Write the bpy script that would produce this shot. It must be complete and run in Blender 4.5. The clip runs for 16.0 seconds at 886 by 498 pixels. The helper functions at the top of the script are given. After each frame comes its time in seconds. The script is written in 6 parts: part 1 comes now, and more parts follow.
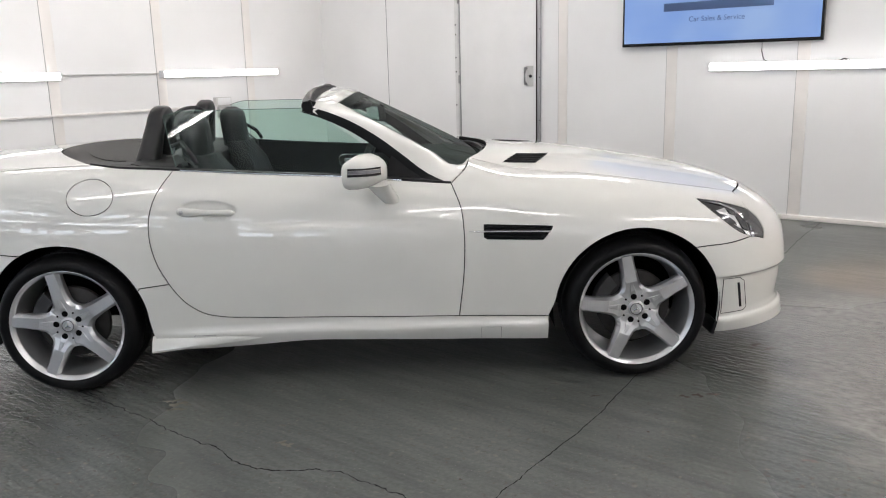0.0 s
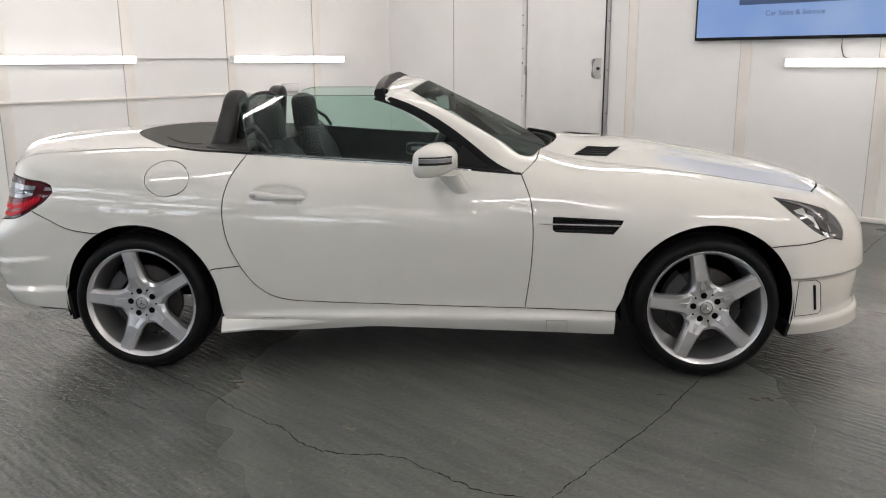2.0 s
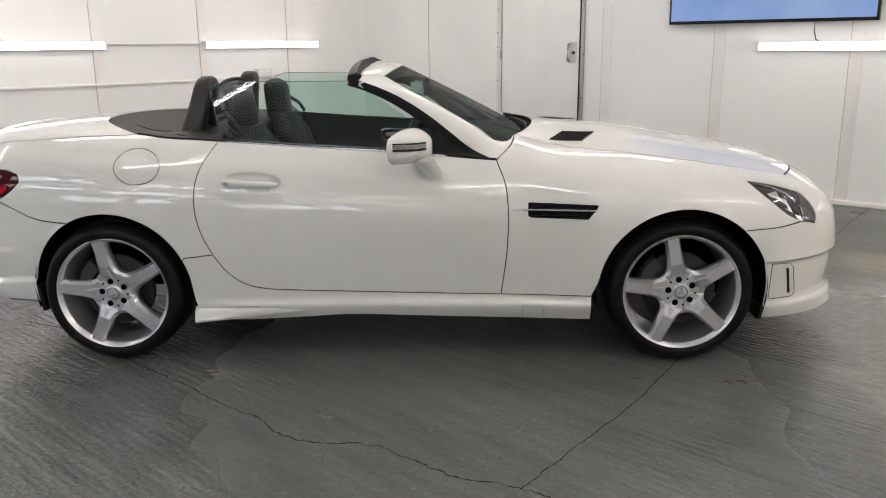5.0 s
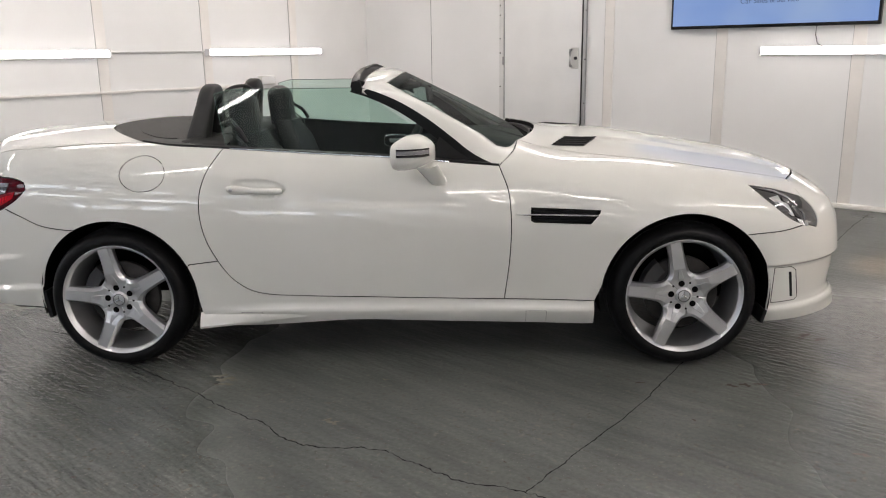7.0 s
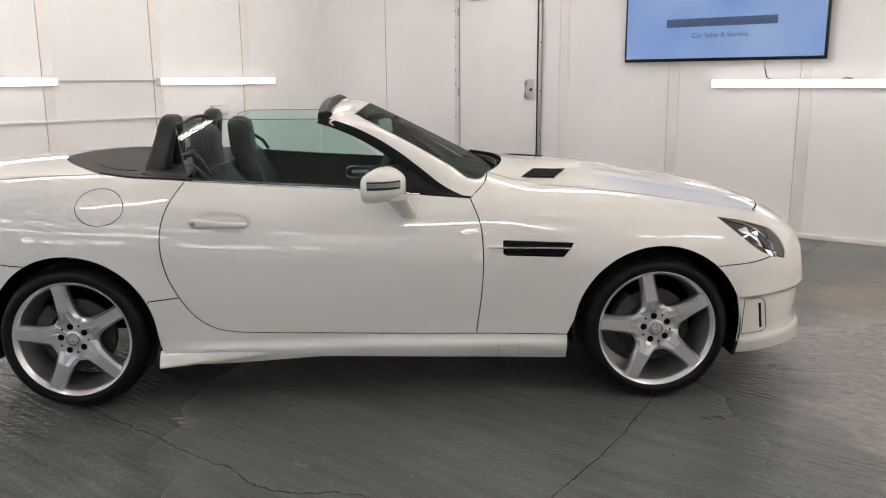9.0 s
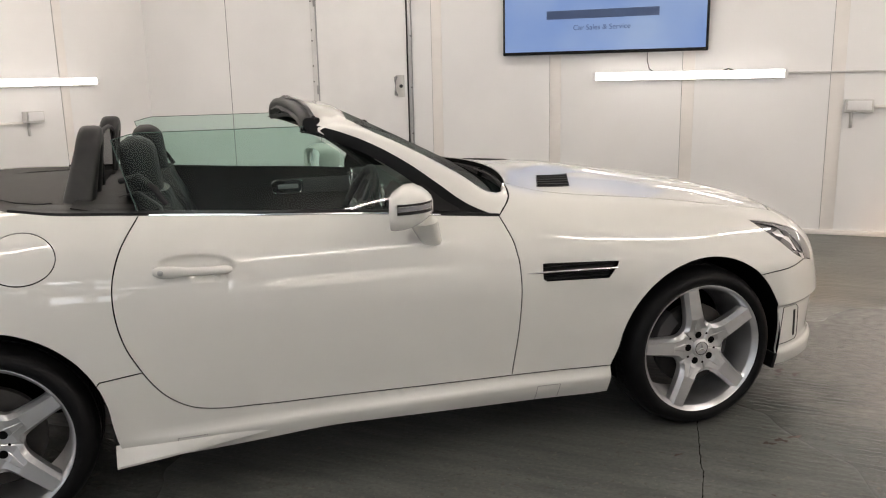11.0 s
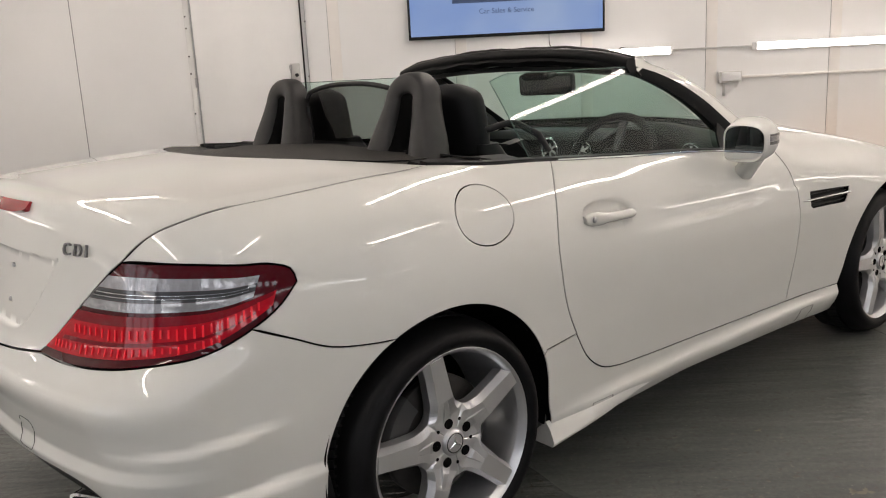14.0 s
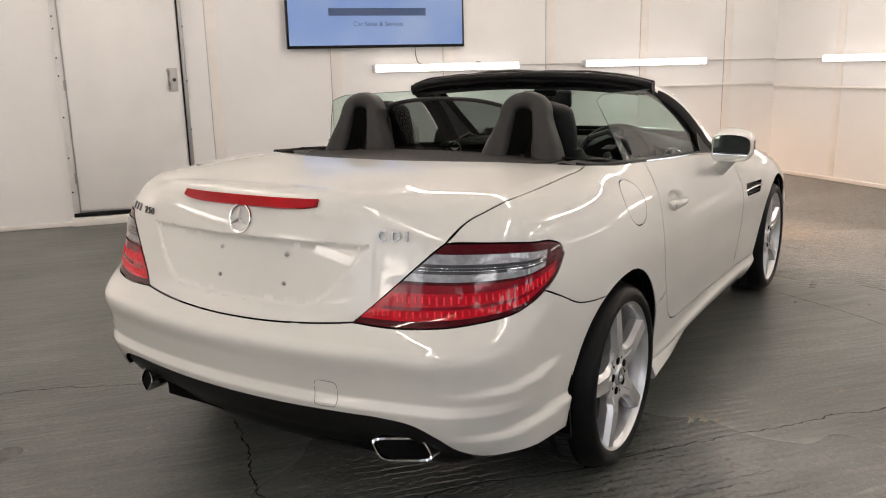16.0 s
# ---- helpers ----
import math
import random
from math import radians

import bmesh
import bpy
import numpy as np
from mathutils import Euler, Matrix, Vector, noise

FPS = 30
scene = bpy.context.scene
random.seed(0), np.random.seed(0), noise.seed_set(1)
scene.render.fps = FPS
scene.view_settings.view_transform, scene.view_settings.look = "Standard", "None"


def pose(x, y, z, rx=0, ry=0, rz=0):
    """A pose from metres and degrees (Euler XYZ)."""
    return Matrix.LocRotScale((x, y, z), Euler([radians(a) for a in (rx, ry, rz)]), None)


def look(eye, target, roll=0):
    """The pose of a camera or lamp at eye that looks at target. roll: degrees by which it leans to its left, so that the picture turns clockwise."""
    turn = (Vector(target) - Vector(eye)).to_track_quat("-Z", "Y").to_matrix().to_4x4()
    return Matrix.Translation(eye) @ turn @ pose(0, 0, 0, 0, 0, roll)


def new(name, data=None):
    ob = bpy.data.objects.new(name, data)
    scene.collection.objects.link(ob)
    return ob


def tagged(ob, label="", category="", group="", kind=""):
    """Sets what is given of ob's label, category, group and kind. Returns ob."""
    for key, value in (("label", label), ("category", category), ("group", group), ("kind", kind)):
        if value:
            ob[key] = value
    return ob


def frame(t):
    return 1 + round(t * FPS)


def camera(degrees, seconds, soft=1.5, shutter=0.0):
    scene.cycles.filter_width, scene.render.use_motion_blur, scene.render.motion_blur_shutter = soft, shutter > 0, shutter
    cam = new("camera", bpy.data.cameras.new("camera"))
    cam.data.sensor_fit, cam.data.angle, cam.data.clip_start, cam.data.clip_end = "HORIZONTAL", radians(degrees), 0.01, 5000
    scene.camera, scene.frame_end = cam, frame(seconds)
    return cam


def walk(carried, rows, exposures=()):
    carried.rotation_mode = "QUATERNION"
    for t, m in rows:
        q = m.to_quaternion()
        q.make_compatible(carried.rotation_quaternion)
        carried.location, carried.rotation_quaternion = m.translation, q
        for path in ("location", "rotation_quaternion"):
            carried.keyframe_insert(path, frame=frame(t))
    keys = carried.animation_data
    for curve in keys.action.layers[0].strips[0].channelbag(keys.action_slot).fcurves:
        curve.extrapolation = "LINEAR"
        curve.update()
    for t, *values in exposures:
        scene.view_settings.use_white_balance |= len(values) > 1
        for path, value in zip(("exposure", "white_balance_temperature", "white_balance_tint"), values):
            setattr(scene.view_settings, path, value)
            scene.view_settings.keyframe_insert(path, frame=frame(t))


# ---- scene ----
cam = camera(57.1, 16.0, soft=1.1)
PATH = [
    (0, (0.362, -4.202, 1.336), (0.377, -2.249, 0.904), -1.4),
    (0.5, (0.346, -4.203, 1.336), (0.328, -2.251, 0.901), -1.5),
    (1, (0.338, -4.2, 1.339), (0.287, -2.249, 0.903), -1.2),
    (1.5, (0.324, -4.198, 1.335), (0.242, -2.249, 0.892), -0.8),
    (2, (0.307, -4.197, 1.333), (0.188, -2.252, 0.881), -0.3),
    (2.5, (0.296, -4.198, 1.333), (0.148, -2.258, 0.871), -0.2),
    (3, (0.3, -4.198, 1.335), (0.145, -2.26, 0.865), -0.3),
    (3.5, (0.3, -4.2, 1.332), (0.155, -2.262, 0.859), -0.4),
    (4, (0.304, -4.188, 1.328), (0.185, -2.251, 0.844), -0.4),
    (4.5, (0.31, -4.183, 1.332), (0.219, -2.246, 0.842), -0.4),
    (5, (0.317, -4.178, 1.333), (0.252, -2.239, 0.846), -0.5),
    (7.5, (0.318, -4.198, 1.337), (0.235, -2.256, 0.864), -1.1),
    (8, (0.296, -4.197, 1.336), (0.194, -2.257, 0.859), -1.1),
    (8.5, (0.27, -4.185, 1.34), (0.21, -2.239, 0.882), -1.1),
    (9, (0.221, -4.125, 1.342), (0.276, -2.167, 0.936), -0.4),
    (9.2, (0.179, -4.072, 1.343), (0.289, -2.112, 0.961), -0.4),
    (11.3, (-0.714, -3.266, 1.347), (-0.07, -1.424, 0.91), -1.2),
    (11.5, (-0.82, -3.192, 1.347), (-0.121, -1.373, 0.899), -1.1),
    (12, (-1.166, -3.026, 1.35), (-0.345, -1.259, 0.9), -0.7),
    (12.5, (-1.47, -2.845, 1.308), (-0.579, -1.111, 0.863), -1.1),
    (13, (-1.79, -2.669, 1.257), (-0.83, -0.979, 0.783), -1.7),
    (13.5, (-2.12, -2.522, 1.234), (-1.048, -0.895, 0.785), -1.8),
    (14, (-2.388, -2.305, 1.193), (-1.154, -0.788, 0.772), -2.9),
    (14.5, (-2.705, -2.104, 1.2), (-1.302, -0.746, 0.768), -2.9),
    (15, (-3.04, -1.935, 1.23), (-1.469, -0.781, 0.782), -1.4),
    (15.5, (-3.36, -1.856, 1.259), (-1.722, -0.803, 0.803), -0.1),
    (16, (-3.616, -1.732, 1.296), (-1.971, -0.681, 0.86), -1.4),
]
EXPOSURES = [(0.0, 0.40, 6370, 14), (1.5, 0.22, 6620, 14), (3.5, 0.26, 6640, 14), (9.0, 0.22, 6760, 16), (11.5, 0.25, 7080, 16), (13.0, 0.12, 7150, 18), (14.0, 0.15, 7100, 17), (14.5, 0.20, 7050, 16), (15.5, 0.24, 7150, 17), (16.0, 0.22, 7250, 18)]
walk(cam, [(t, look(eye, target, roll)) for t, eye, target, roll in PATH], EXPOSURES)

# ---- light ----
world = bpy.data.worlds.new("world")
scene.world = world
world.use_nodes = True
world.node_tree.nodes["Background"].inputs[0].default_value = (0.9, 0.95, 1.0, 1)
world.node_tree.nodes["Background"].inputs[1].default_value = 0.02
TUBE_LIGHT = 5.6
CEILING_LIGHT = 35.0


# ---- materials ----
def material(name, colour, rough=0.5, metal=0.0, coat=0.0, vary=0.0, scale=6.0, bump=0.0, bump_scale=60.0, emit=0.0, trans=0.0, ior=1.45, rough_vary=0.0, coat_rough=0.03, spec=0.5):
    m = bpy.data.materials.new(name)
    m.use_nodes = True
    nt = m.node_tree
    b = nt.nodes["Principled BSDF"]
    b.inputs["Base Color"].default_value = (*colour, 1)
    b.inputs["Roughness"].default_value = rough
    b.inputs["Metallic"].default_value = metal
    b.inputs["Coat Weight"].default_value = coat
    b.inputs["Coat Roughness"].default_value = coat_rough
    b.inputs["Coat IOR"].default_value = 1.6
    b.inputs["Transmission Weight"].default_value = trans
    b.inputs["IOR"].default_value = ior
    b.inputs["Specular IOR Level"].default_value = spec
    if emit:
        b.inputs["Emission Color"].default_value = (*colour, 1)
        b.inputs["Emission Strength"].default_value = emit
    co = nt.nodes.new("ShaderNodeTexCoord")
    if vary or rough_vary:
        n = nt.nodes.new("ShaderNodeTexNoise")
        n.inputs["Scale"].default_value = scale
        n.inputs["Detail"].default_value = 6
        nt.links.new(co.outputs["Object"], n.inputs["Vector"])
        if vary:
            r = nt.nodes.new("ShaderNodeValToRGB")
            r.color_ramp.elements[0].position, r.color_ramp.elements[1].position = 0.3, 0.7
            r.color_ramp.elements[0].color = (*[c * (1 - vary) for c in colour], 1)
            r.color_ramp.elements[1].color = (*[min(1, c * (1 + vary)) for c in colour], 1)
            nt.links.new(n.outputs["Fac"], r.inputs[0])
            nt.links.new(r.outputs[0], b.inputs["Base Color"])
        if rough_vary:
            q = nt.nodes.new("ShaderNodeMapRange")
            q.inputs["From Min"].default_value, q.inputs["From Max"].default_value = 0.3, 0.7
            q.inputs["To Min"].default_value, q.inputs["To Max"].default_value = max(0, rough - rough_vary), rough + rough_vary
            nt.links.new(n.outputs["Fac"], q.inputs[0])
            nt.links.new(q.outputs[0], b.inputs["Roughness"])
    if bump:
        n2 = nt.nodes.new("ShaderNodeTexNoise")
        n2.inputs["Scale"].default_value = bump_scale
        n2.inputs["Detail"].default_value = 4
        nt.links.new(co.outputs["Object"], n2.inputs["Vector"])
        u = nt.nodes.new("ShaderNodeBump")
        u.inputs["Strength"].default_value = bump
        u.inputs["Distance"].default_value = 0.005
        nt.links.new(n2.outputs["Fac"], u.inputs["Height"])
        nt.links.new(u.outputs[0], b.inputs["Normal"])
    return m


PAINT = material("white_paint", (0.665, 0.657, 0.617), 0.5, coat=1.0, coat_rough=0.012, spec=0.05, vary=0.015, scale=3)
BLACK_TRIM = material("black_trim", (0.007, 0.007, 0.0075), 0.45, bump=0.1, bump_scale=300, spec=0.2)
BLACK_GLOSS = material("black_gloss", (0.01, 0.01, 0.011), 0.08)
RUBBER = material("rubber", (0.006, 0.006, 0.0065), 0.42, vary=0.25, scale=20, bump=0.1, bump_scale=200, spec=0.15)
DARK = material("dark_underbody_and_gaps", (0.004, 0.004, 0.004), 0.9, spec=0.05)
TREAD = material("tyre_tread", (0.024, 0.024, 0.0245), 0.5, spec=0.3)
LEATHER = material("black_leather", (0.008, 0.0085, 0.0092), 0.5, vary=0.2, scale=12, spec=0.22)
HOOP = material("grey_black_plastic", (0.024, 0.023, 0.023), 0.45, vary=0.15, scale=20, bump=0.05, bump_scale=300, spec=0.35)
PLASTIC = material("grained_plastic", (0.014, 0.014, 0.0145), 0.55, vary=0.15, scale=15, bump=0.12, bump_scale=400, spec=0.28)
TONNEAU = material("tonneau_vinyl", (0.030, 0.027, 0.025), 0.6, vary=0.12, scale=9, bump=0.25, bump_scale=500, spec=0.25)
CHROME = material("chrome", (0.82, 0.82, 0.83), 0.08, metal=1.0)
ALLOY = material("silver_alloy", (0.63, 0.63, 0.64), 0.30, metal=0.85, coat=0.5, vary=0.03, scale=15)
ALLOY_DARK = material("dark_alloy", (0.06, 0.06, 0.063), 0.45, metal=0.6)
DISC = material("brake_disc", (0.028, 0.026, 0.025), 0.5, metal=0.5, vary=0.3, scale=25)
RED_LENS = material("red_lens", (0.46, 0.003, 0.012), 0.05, spec=0.45, vary=0.12, scale=35)
MAROON = material("maroon_lens", (0.20, 0.002, 0.008), 0.06, spec=0.4)
DARK_RED = material("dark_red_lens", (0.06, 0.001, 0.004), 0.05, spec=0.4)
CLEAR_LENS = material("clear_lens", (0.26, 0.255, 0.27), 0.2, metal=0.4, coat=1.0, vary=0.25, scale=30, bump=0.3, bump_scale=120)
SMOKE_LENS = material("smoked_lens", (0.035, 0.036, 0.04), 0.07, coat=0.5)
HEAD_LENS = material("black_headlamp_lens", (0.012, 0.012, 0.014), 0.06, coat=1.0, coat_rough=0.02)
HEAD_GREY = material("grey_lamp_bezel", (0.03, 0.03, 0.033), 0.25, metal=0.6, coat=0.6)
LED_RED = material("lit_red_leds", (0.62, 0.008, 0.018), 0.2, emit=0.26)
WALL = material("white_wall_panel", (0.86, 0.855, 0.845), 0.28, vary=0.03, scale=1.3, bump=0.06, bump_scale=9)
STRIP = material("cream_joint_strip", (0.85, 0.82, 0.785), 0.32, vary=0.04, scale=4)
SEAM = material("dark_seam", (0.22, 0.22, 0.22), 0.7)
CEILING = material("ceiling_white", (0.84, 0.84, 0.83), 0.6, vary=0.03, scale=2)
TUBE = material("lit_tube", (1.0, 0.985, 0.96), 0.5, emit=TUBE_LIGHT)
COOL_TUBE = material("lit_cool_tube", (0.86, 0.94, 1.0), 0.5, emit=TUBE_LIGHT)
CEIL_TUBE = material("lit_ceiling_tube", (1.0, 0.97, 0.92), 0.5, emit=CEILING_LIGHT)
DAYLIGHT = material("daylit_pane", (0.80, 0.90, 1.0), 0.2, emit=4.5)
# emission for the added fill panes on the west wall
FILL_PANE = material("fill_light_pane", (0.80, 0.90, 1.0), 0.4, emit=1.6, vary=0.05, scale=3)
BATTEN = material("white_batten", (0.8, 0.8, 0.8), 0.4)
DOOR_WHITE = material("white_door", (0.86, 0.855, 0.845), 0.35, vary=0.03, scale=3, bump=0.05, bump_scale=14)
# the blue in this grey stands in for cool light reaching the tail
SHUTTER = material("cool_bounce_shutter", (0.33, 0.37, 0.43), 0.5, vary=0.15, scale=2)
DOOR_FRAME = material("frame_white", (0.72, 0.715, 0.70), 0.4, vary=0.06, scale=8)
BRASS = material("worn_brass", (0.52, 0.40, 0.16), 0.35, metal=0.8, vary=0.25, scale=30)
STEEL = material("grey_steel", (0.42, 0.42, 0.42), 0.4, metal=0.7)
BEZEL = material("tv_bezel", (0.01, 0.01, 0.011), 0.25)
BEAD = material("grey_conduit", (0.6, 0.59, 0.57), 0.4)
MIRROR = material("mirror_glass", (0.75, 0.77, 0.78), 0.02, metal=1.0)
CRACK = material("crack_dark", (0.006, 0.006, 0.006), 0.95, spec=0.0)
LETTER = material("letter_chrome", (0.22, 0.22, 0.23), 0.15, metal=1.0)


def glass(name, colour, clear):
    m = bpy.data.materials.new(name)
    m.use_nodes = True
    nt = m.node_tree
    for n in list(nt.nodes):
        nt.nodes.remove(n)
    out = nt.nodes.new("ShaderNodeOutputMaterial")
    mix = nt.nodes.new("ShaderNodeMixShader")
    tr = nt.nodes.new("ShaderNodeBsdfTransparent")
    gl = nt.nodes.new("ShaderNodeBsdfGlossy")
    lw = nt.nodes.new("ShaderNodeLayerWeight")
    lw.inputs["Blend"].default_value = 0.5
    pw = nt.nodes.new("ShaderNodeMath")
    pw.operation = "POWER"
    pw.inputs[1].default_value = 5.0
    fr = nt.nodes.new("ShaderNodeMath")
    fr.operation = "MULTIPLY_ADD"
    fr.inputs[1].default_value, fr.inputs[2].default_value = 0.9, 0.036
    nt.links.new(lw.outputs["Facing"], pw.inputs[0])
    nt.links.new(pw.outputs[0], fr.inputs[0])
    tr.inputs[0].default_value = (*colour, 1)
    gl.inputs["Roughness"].default_value = 0.01
    gl.inputs["Color"].default_value = (clear, clear, clear, 1)
    nt.links.new(fr.outputs[0], mix.inputs[0])
    nt.links.new(tr.outputs[0], mix.inputs[1])
    nt.links.new(gl.outputs[0], mix.inputs[2])
    nt.links.new(mix.outputs[0], out.inputs[0])
    return m


GREEN_GLASS = glass("green_glass", (0.72, 0.87, 0.82), 0.9)
SCREEN_GLASS = glass("windscreen_glass", (0.52, 0.66, 0.61), 0.22)
DEFLECTOR_GLASS = glass("smoked_deflector", (0.30, 0.30, 0.30), 0.4)


def floor_material():
    m = material("painted_concrete", (0.105, 0.112, 0.108), 0.4)
    nt = m.node_tree
    b = nt.nodes["Principled BSDF"]
    co = nt.nodes.new("ShaderNodeTexCoord")

    def noise_node(scale, detail=5, stretch=None, turn=0.0):
        n = nt.nodes.new("ShaderNodeTexNoise")
        n.inputs["Scale"].default_value, n.inputs["Detail"].default_value = scale, detail
        mp = nt.nodes.new("ShaderNodeMapping")
        mp.vector_type = "TEXTURE"
        mp.inputs["Rotation"].default_value[2] = turn
        if stretch:
            mp.inputs["Scale"].default_value = stretch
        nt.links.new(co.outputs["Object"], mp.inputs["Vector"])
        nt.links.new(mp.outputs[0], n.inputs["Vector"])
        return n.outputs["Fac"]

    def ramp(fac, stops):
        r = nt.nodes.new("ShaderNodeValToRGB")
        while len(r.color_ramp.elements) < len(stops):
            r.color_ramp.elements.new(0.5)
        for e, (p, c) in zip(r.color_ramp.elements, stops):
            e.position, e.color = p, (*c, 1)
        nt.links.new(fac, r.inputs[0])
        return r.outputs[0]

    def mix(a, c, fac, mode="MIX"):
        x = nt.nodes.new("ShaderNodeMix")
        x.data_type, x.blend_type = "RGBA", mode
        nt.links.new(fac, x.inputs[0]) if not isinstance(fac, float) else setattr(x.inputs[0], "default_value", fac)
        nt.links.new(a, x.inputs[6])
        nt.links.new(c, x.inputs[7])
        return x.outputs[2]

    base = ramp(noise_node(0.9, 3), [(0.15, (0.078, 0.086, 0.083)), (0.85, (0.130, 0.139, 0.133))])
    fine = ramp(noise_node(60, 8), [(0.3, (0.78, 0.78, 0.78)), (0.7, (1.17, 1.16, 1.14))])
    col = mix(base, fine, 1.0, "MULTIPLY")
    brush = ramp(noise_node(16, 6, (7.0, 1.0, 1.0), radians(-40)), [(0.32, (0.72, 0.73, 0.74)), (0.68, (1.24, 1.22, 1.19))])
    col = mix(col, brush, 1.0, "MULTIPLY")
    chips = ramp(noise_node(26, 6), [(0.63, (0, 0, 0)), (0.69, (0.5, 0.5, 0.5))])
    beige = ramp(noise_node(30), [(0.3, (0.15, 0.135, 0.11)), (0.7, (0.24, 0.22, 0.18))])
    col = mix(col, beige, chips)
    rust = ramp(noise_node(38, 4), [(0.61, (0, 0, 0)), (0.66, (0.6, 0.6, 0.6))])
    brown = ramp(noise_node(55), [(0.3, (0.045, 0.036, 0.030)), (0.7, (0.10, 0.075, 0.06))])
    col = mix(col, brown, rust)
    grit = ramp(noise_node(110, 2), [(0.68, (0, 0, 0)), (0.73, (0.7, 0.7, 0.7))])
    pale = ramp(noise_node(70), [(0.3, (0.22, 0.22, 0.20)), (0.7, (0.34, 0.33, 0.30))])
    col = mix(col, pale, grit)
    stains = ramp(noise_node(2.3, 4), [(0.15, (1.12, 1.11, 1.09)), (0.90, (0.68, 0.67, 0.66))])
    col = mix(col, stains, 1.0, "MULTIPLY")
    # worn patches where the paint is gone; the third, at left, paints floor glare
    worn = None
    for cx, cy, rad in ((2.6, -0.5, 1.7), (2.6, -1.9, 1.5), (-2.9, -0.3, 1.3)):
        far = nt.nodes.new("ShaderNodeVectorMath")
        far.operation = "DISTANCE"
        far.inputs[1].default_value = (cx, cy, 0)
        nt.links.new(co.outputs["Object"], far.inputs[0])
        gr = nt.nodes.new("ShaderNodeMapRange")
        gr.interpolation_type = "SMOOTHERSTEP"
        gr.inputs["From Min"].default_value, gr.inputs["From Max"].default_value = rad, 0.0
        nt.links.new(far.outputs["Value"], gr.inputs[0])
        if worn is None:
            worn = gr.outputs[0]
        else:
            ad = nt.nodes.new("ShaderNodeMath")
            ad.operation = "ADD"
            nt.links.new(worn, ad.inputs[0])
            nt.links.new(gr.outputs[0], ad.inputs[1])
            worn = ad.outputs[0]
    mu = nt.nodes.new("ShaderNodeMath")
    mu.operation = "MULTIPLY"
    nt.links.new(worn, mu.inputs[0])
    nt.links.new(noise_node(5, 9, (1.8, 1.0, 1.0), radians(-40)), mu.inputs[1])
    mask = ramp(mu.outputs[0], [(0.17, (0, 0, 0)), (0.33, (0.85, 0.85, 0.85))])
    bare_and_glare = ramp(noise_node(22, 6), [(0.3, (0.16, 0.148, 0.135)), (0.7, (0.27, 0.255, 0.235))])
    col = mix(col, bare_and_glare, mask)
    nt.links.new(col, b.inputs["Base Color"])
    wet = nt.nodes.new("ShaderNodeMapRange")
    wet.inputs["From Min"].default_value, wet.inputs["From Max"].default_value = 0.15, 0.85
    wet.inputs["To Min"].default_value, wet.inputs["To Max"].default_value = 0.24, 0.42
    nt.links.new(noise_node(1.1, 2), wet.inputs[0])
    u1 = nt.nodes.new("ShaderNodeBump")
    u1.inputs["Strength"].default_value, u1.inputs["Distance"].default_value = 1.0, 0.006
    # brush marks are deep at both ends of the slab and worn smooth between
    sx = nt.nodes.new("ShaderNodeSeparateXYZ")
    nt.links.new(co.outputs["Object"], sx.inputs[0])
    ends = []
    for a, z in ((1.0, 2.1), (-0.1, -1.8)):
        e = nt.nodes.new("ShaderNodeMapRange")
        e.interpolation_type = "SMOOTHERSTEP"
        e.inputs["From Min"].default_value, e.inputs["From Max"].default_value = a, z
        nt.links.new(sx.outputs["X"], e.inputs[0])
        ends.append(e.outputs[0])
    deep = nt.nodes.new("ShaderNodeMath")
    deep.operation, deep.use_clamp = "ADD", True
    nt.links.new(ends[0], deep.inputs[0])
    nt.links.new(ends[1], deep.inputs[1])
    nearer = nt.nodes.new("ShaderNodeMapRange")
    nearer.interpolation_type = "SMOOTHERSTEP"
    nearer.inputs["From Min"].default_value, nearer.inputs["From Max"].default_value = 0.5, -0.6
    nearer.inputs["To Min"].default_value, nearer.inputs["To Max"].default_value = 0.08, 1.0
    nt.links.new(sx.outputs["Y"], nearer.inputs[0])
    worn_less = nt.nodes.new("ShaderNodeMath")
    worn_less.operation = "MULTIPLY"
    nt.links.new(deep.outputs[0], worn_less.inputs[0])
    nt.links.new(nearer.outputs[0], worn_less.inputs[1])
    deep = worn_less
    amount = nt.nodes.new("ShaderNodeMapRange")
    amount.inputs["To Min"].default_value, amount.inputs["To Max"].default_value = 0.27, 0.95
    nt.links.new(deep.outputs[0], amount.inputs[0])
    nt.links.new(amount.outputs[0], u1.inputs["Strength"])
    gloss = nt.nodes.new("ShaderNodeMapRange")
    gloss.inputs["To Min"].default_value, gloss.inputs["To Max"].default_value = 0.42, 0.65
    nt.links.new(deep.outputs[0], gloss.inputs[0])
    nt.links.new(gloss.outputs[0], b.inputs["Specular IOR Level"])
    sheen = nt.nodes.new("ShaderNodeMath")
    sheen.operation = "MULTIPLY_ADD"
    sheen.inputs[1].default_value = -0.17
    nt.links.new(deep.outputs[0], sheen.inputs[0])
    nt.links.new(wet.outputs[0], sheen.inputs[2])
    nt.links.new(sheen.outputs[0], b.inputs["Roughness"])
    # ridges of the broom, patchy and deepest at the ends
    turned = nt.nodes.new("ShaderNodeMapping")
    turned.vector_type = "TEXTURE"
    turned.inputs["Rotation"].default_value[2] = radians(50)
    nt.links.new(co.outputs["Object"], turned.inputs["Vector"])
    ridge = nt.nodes.new("ShaderNodeTexWave")
    ridge.inputs["Scale"].default_value, ridge.inputs["Distortion"].default_value = 8.5, 5.0
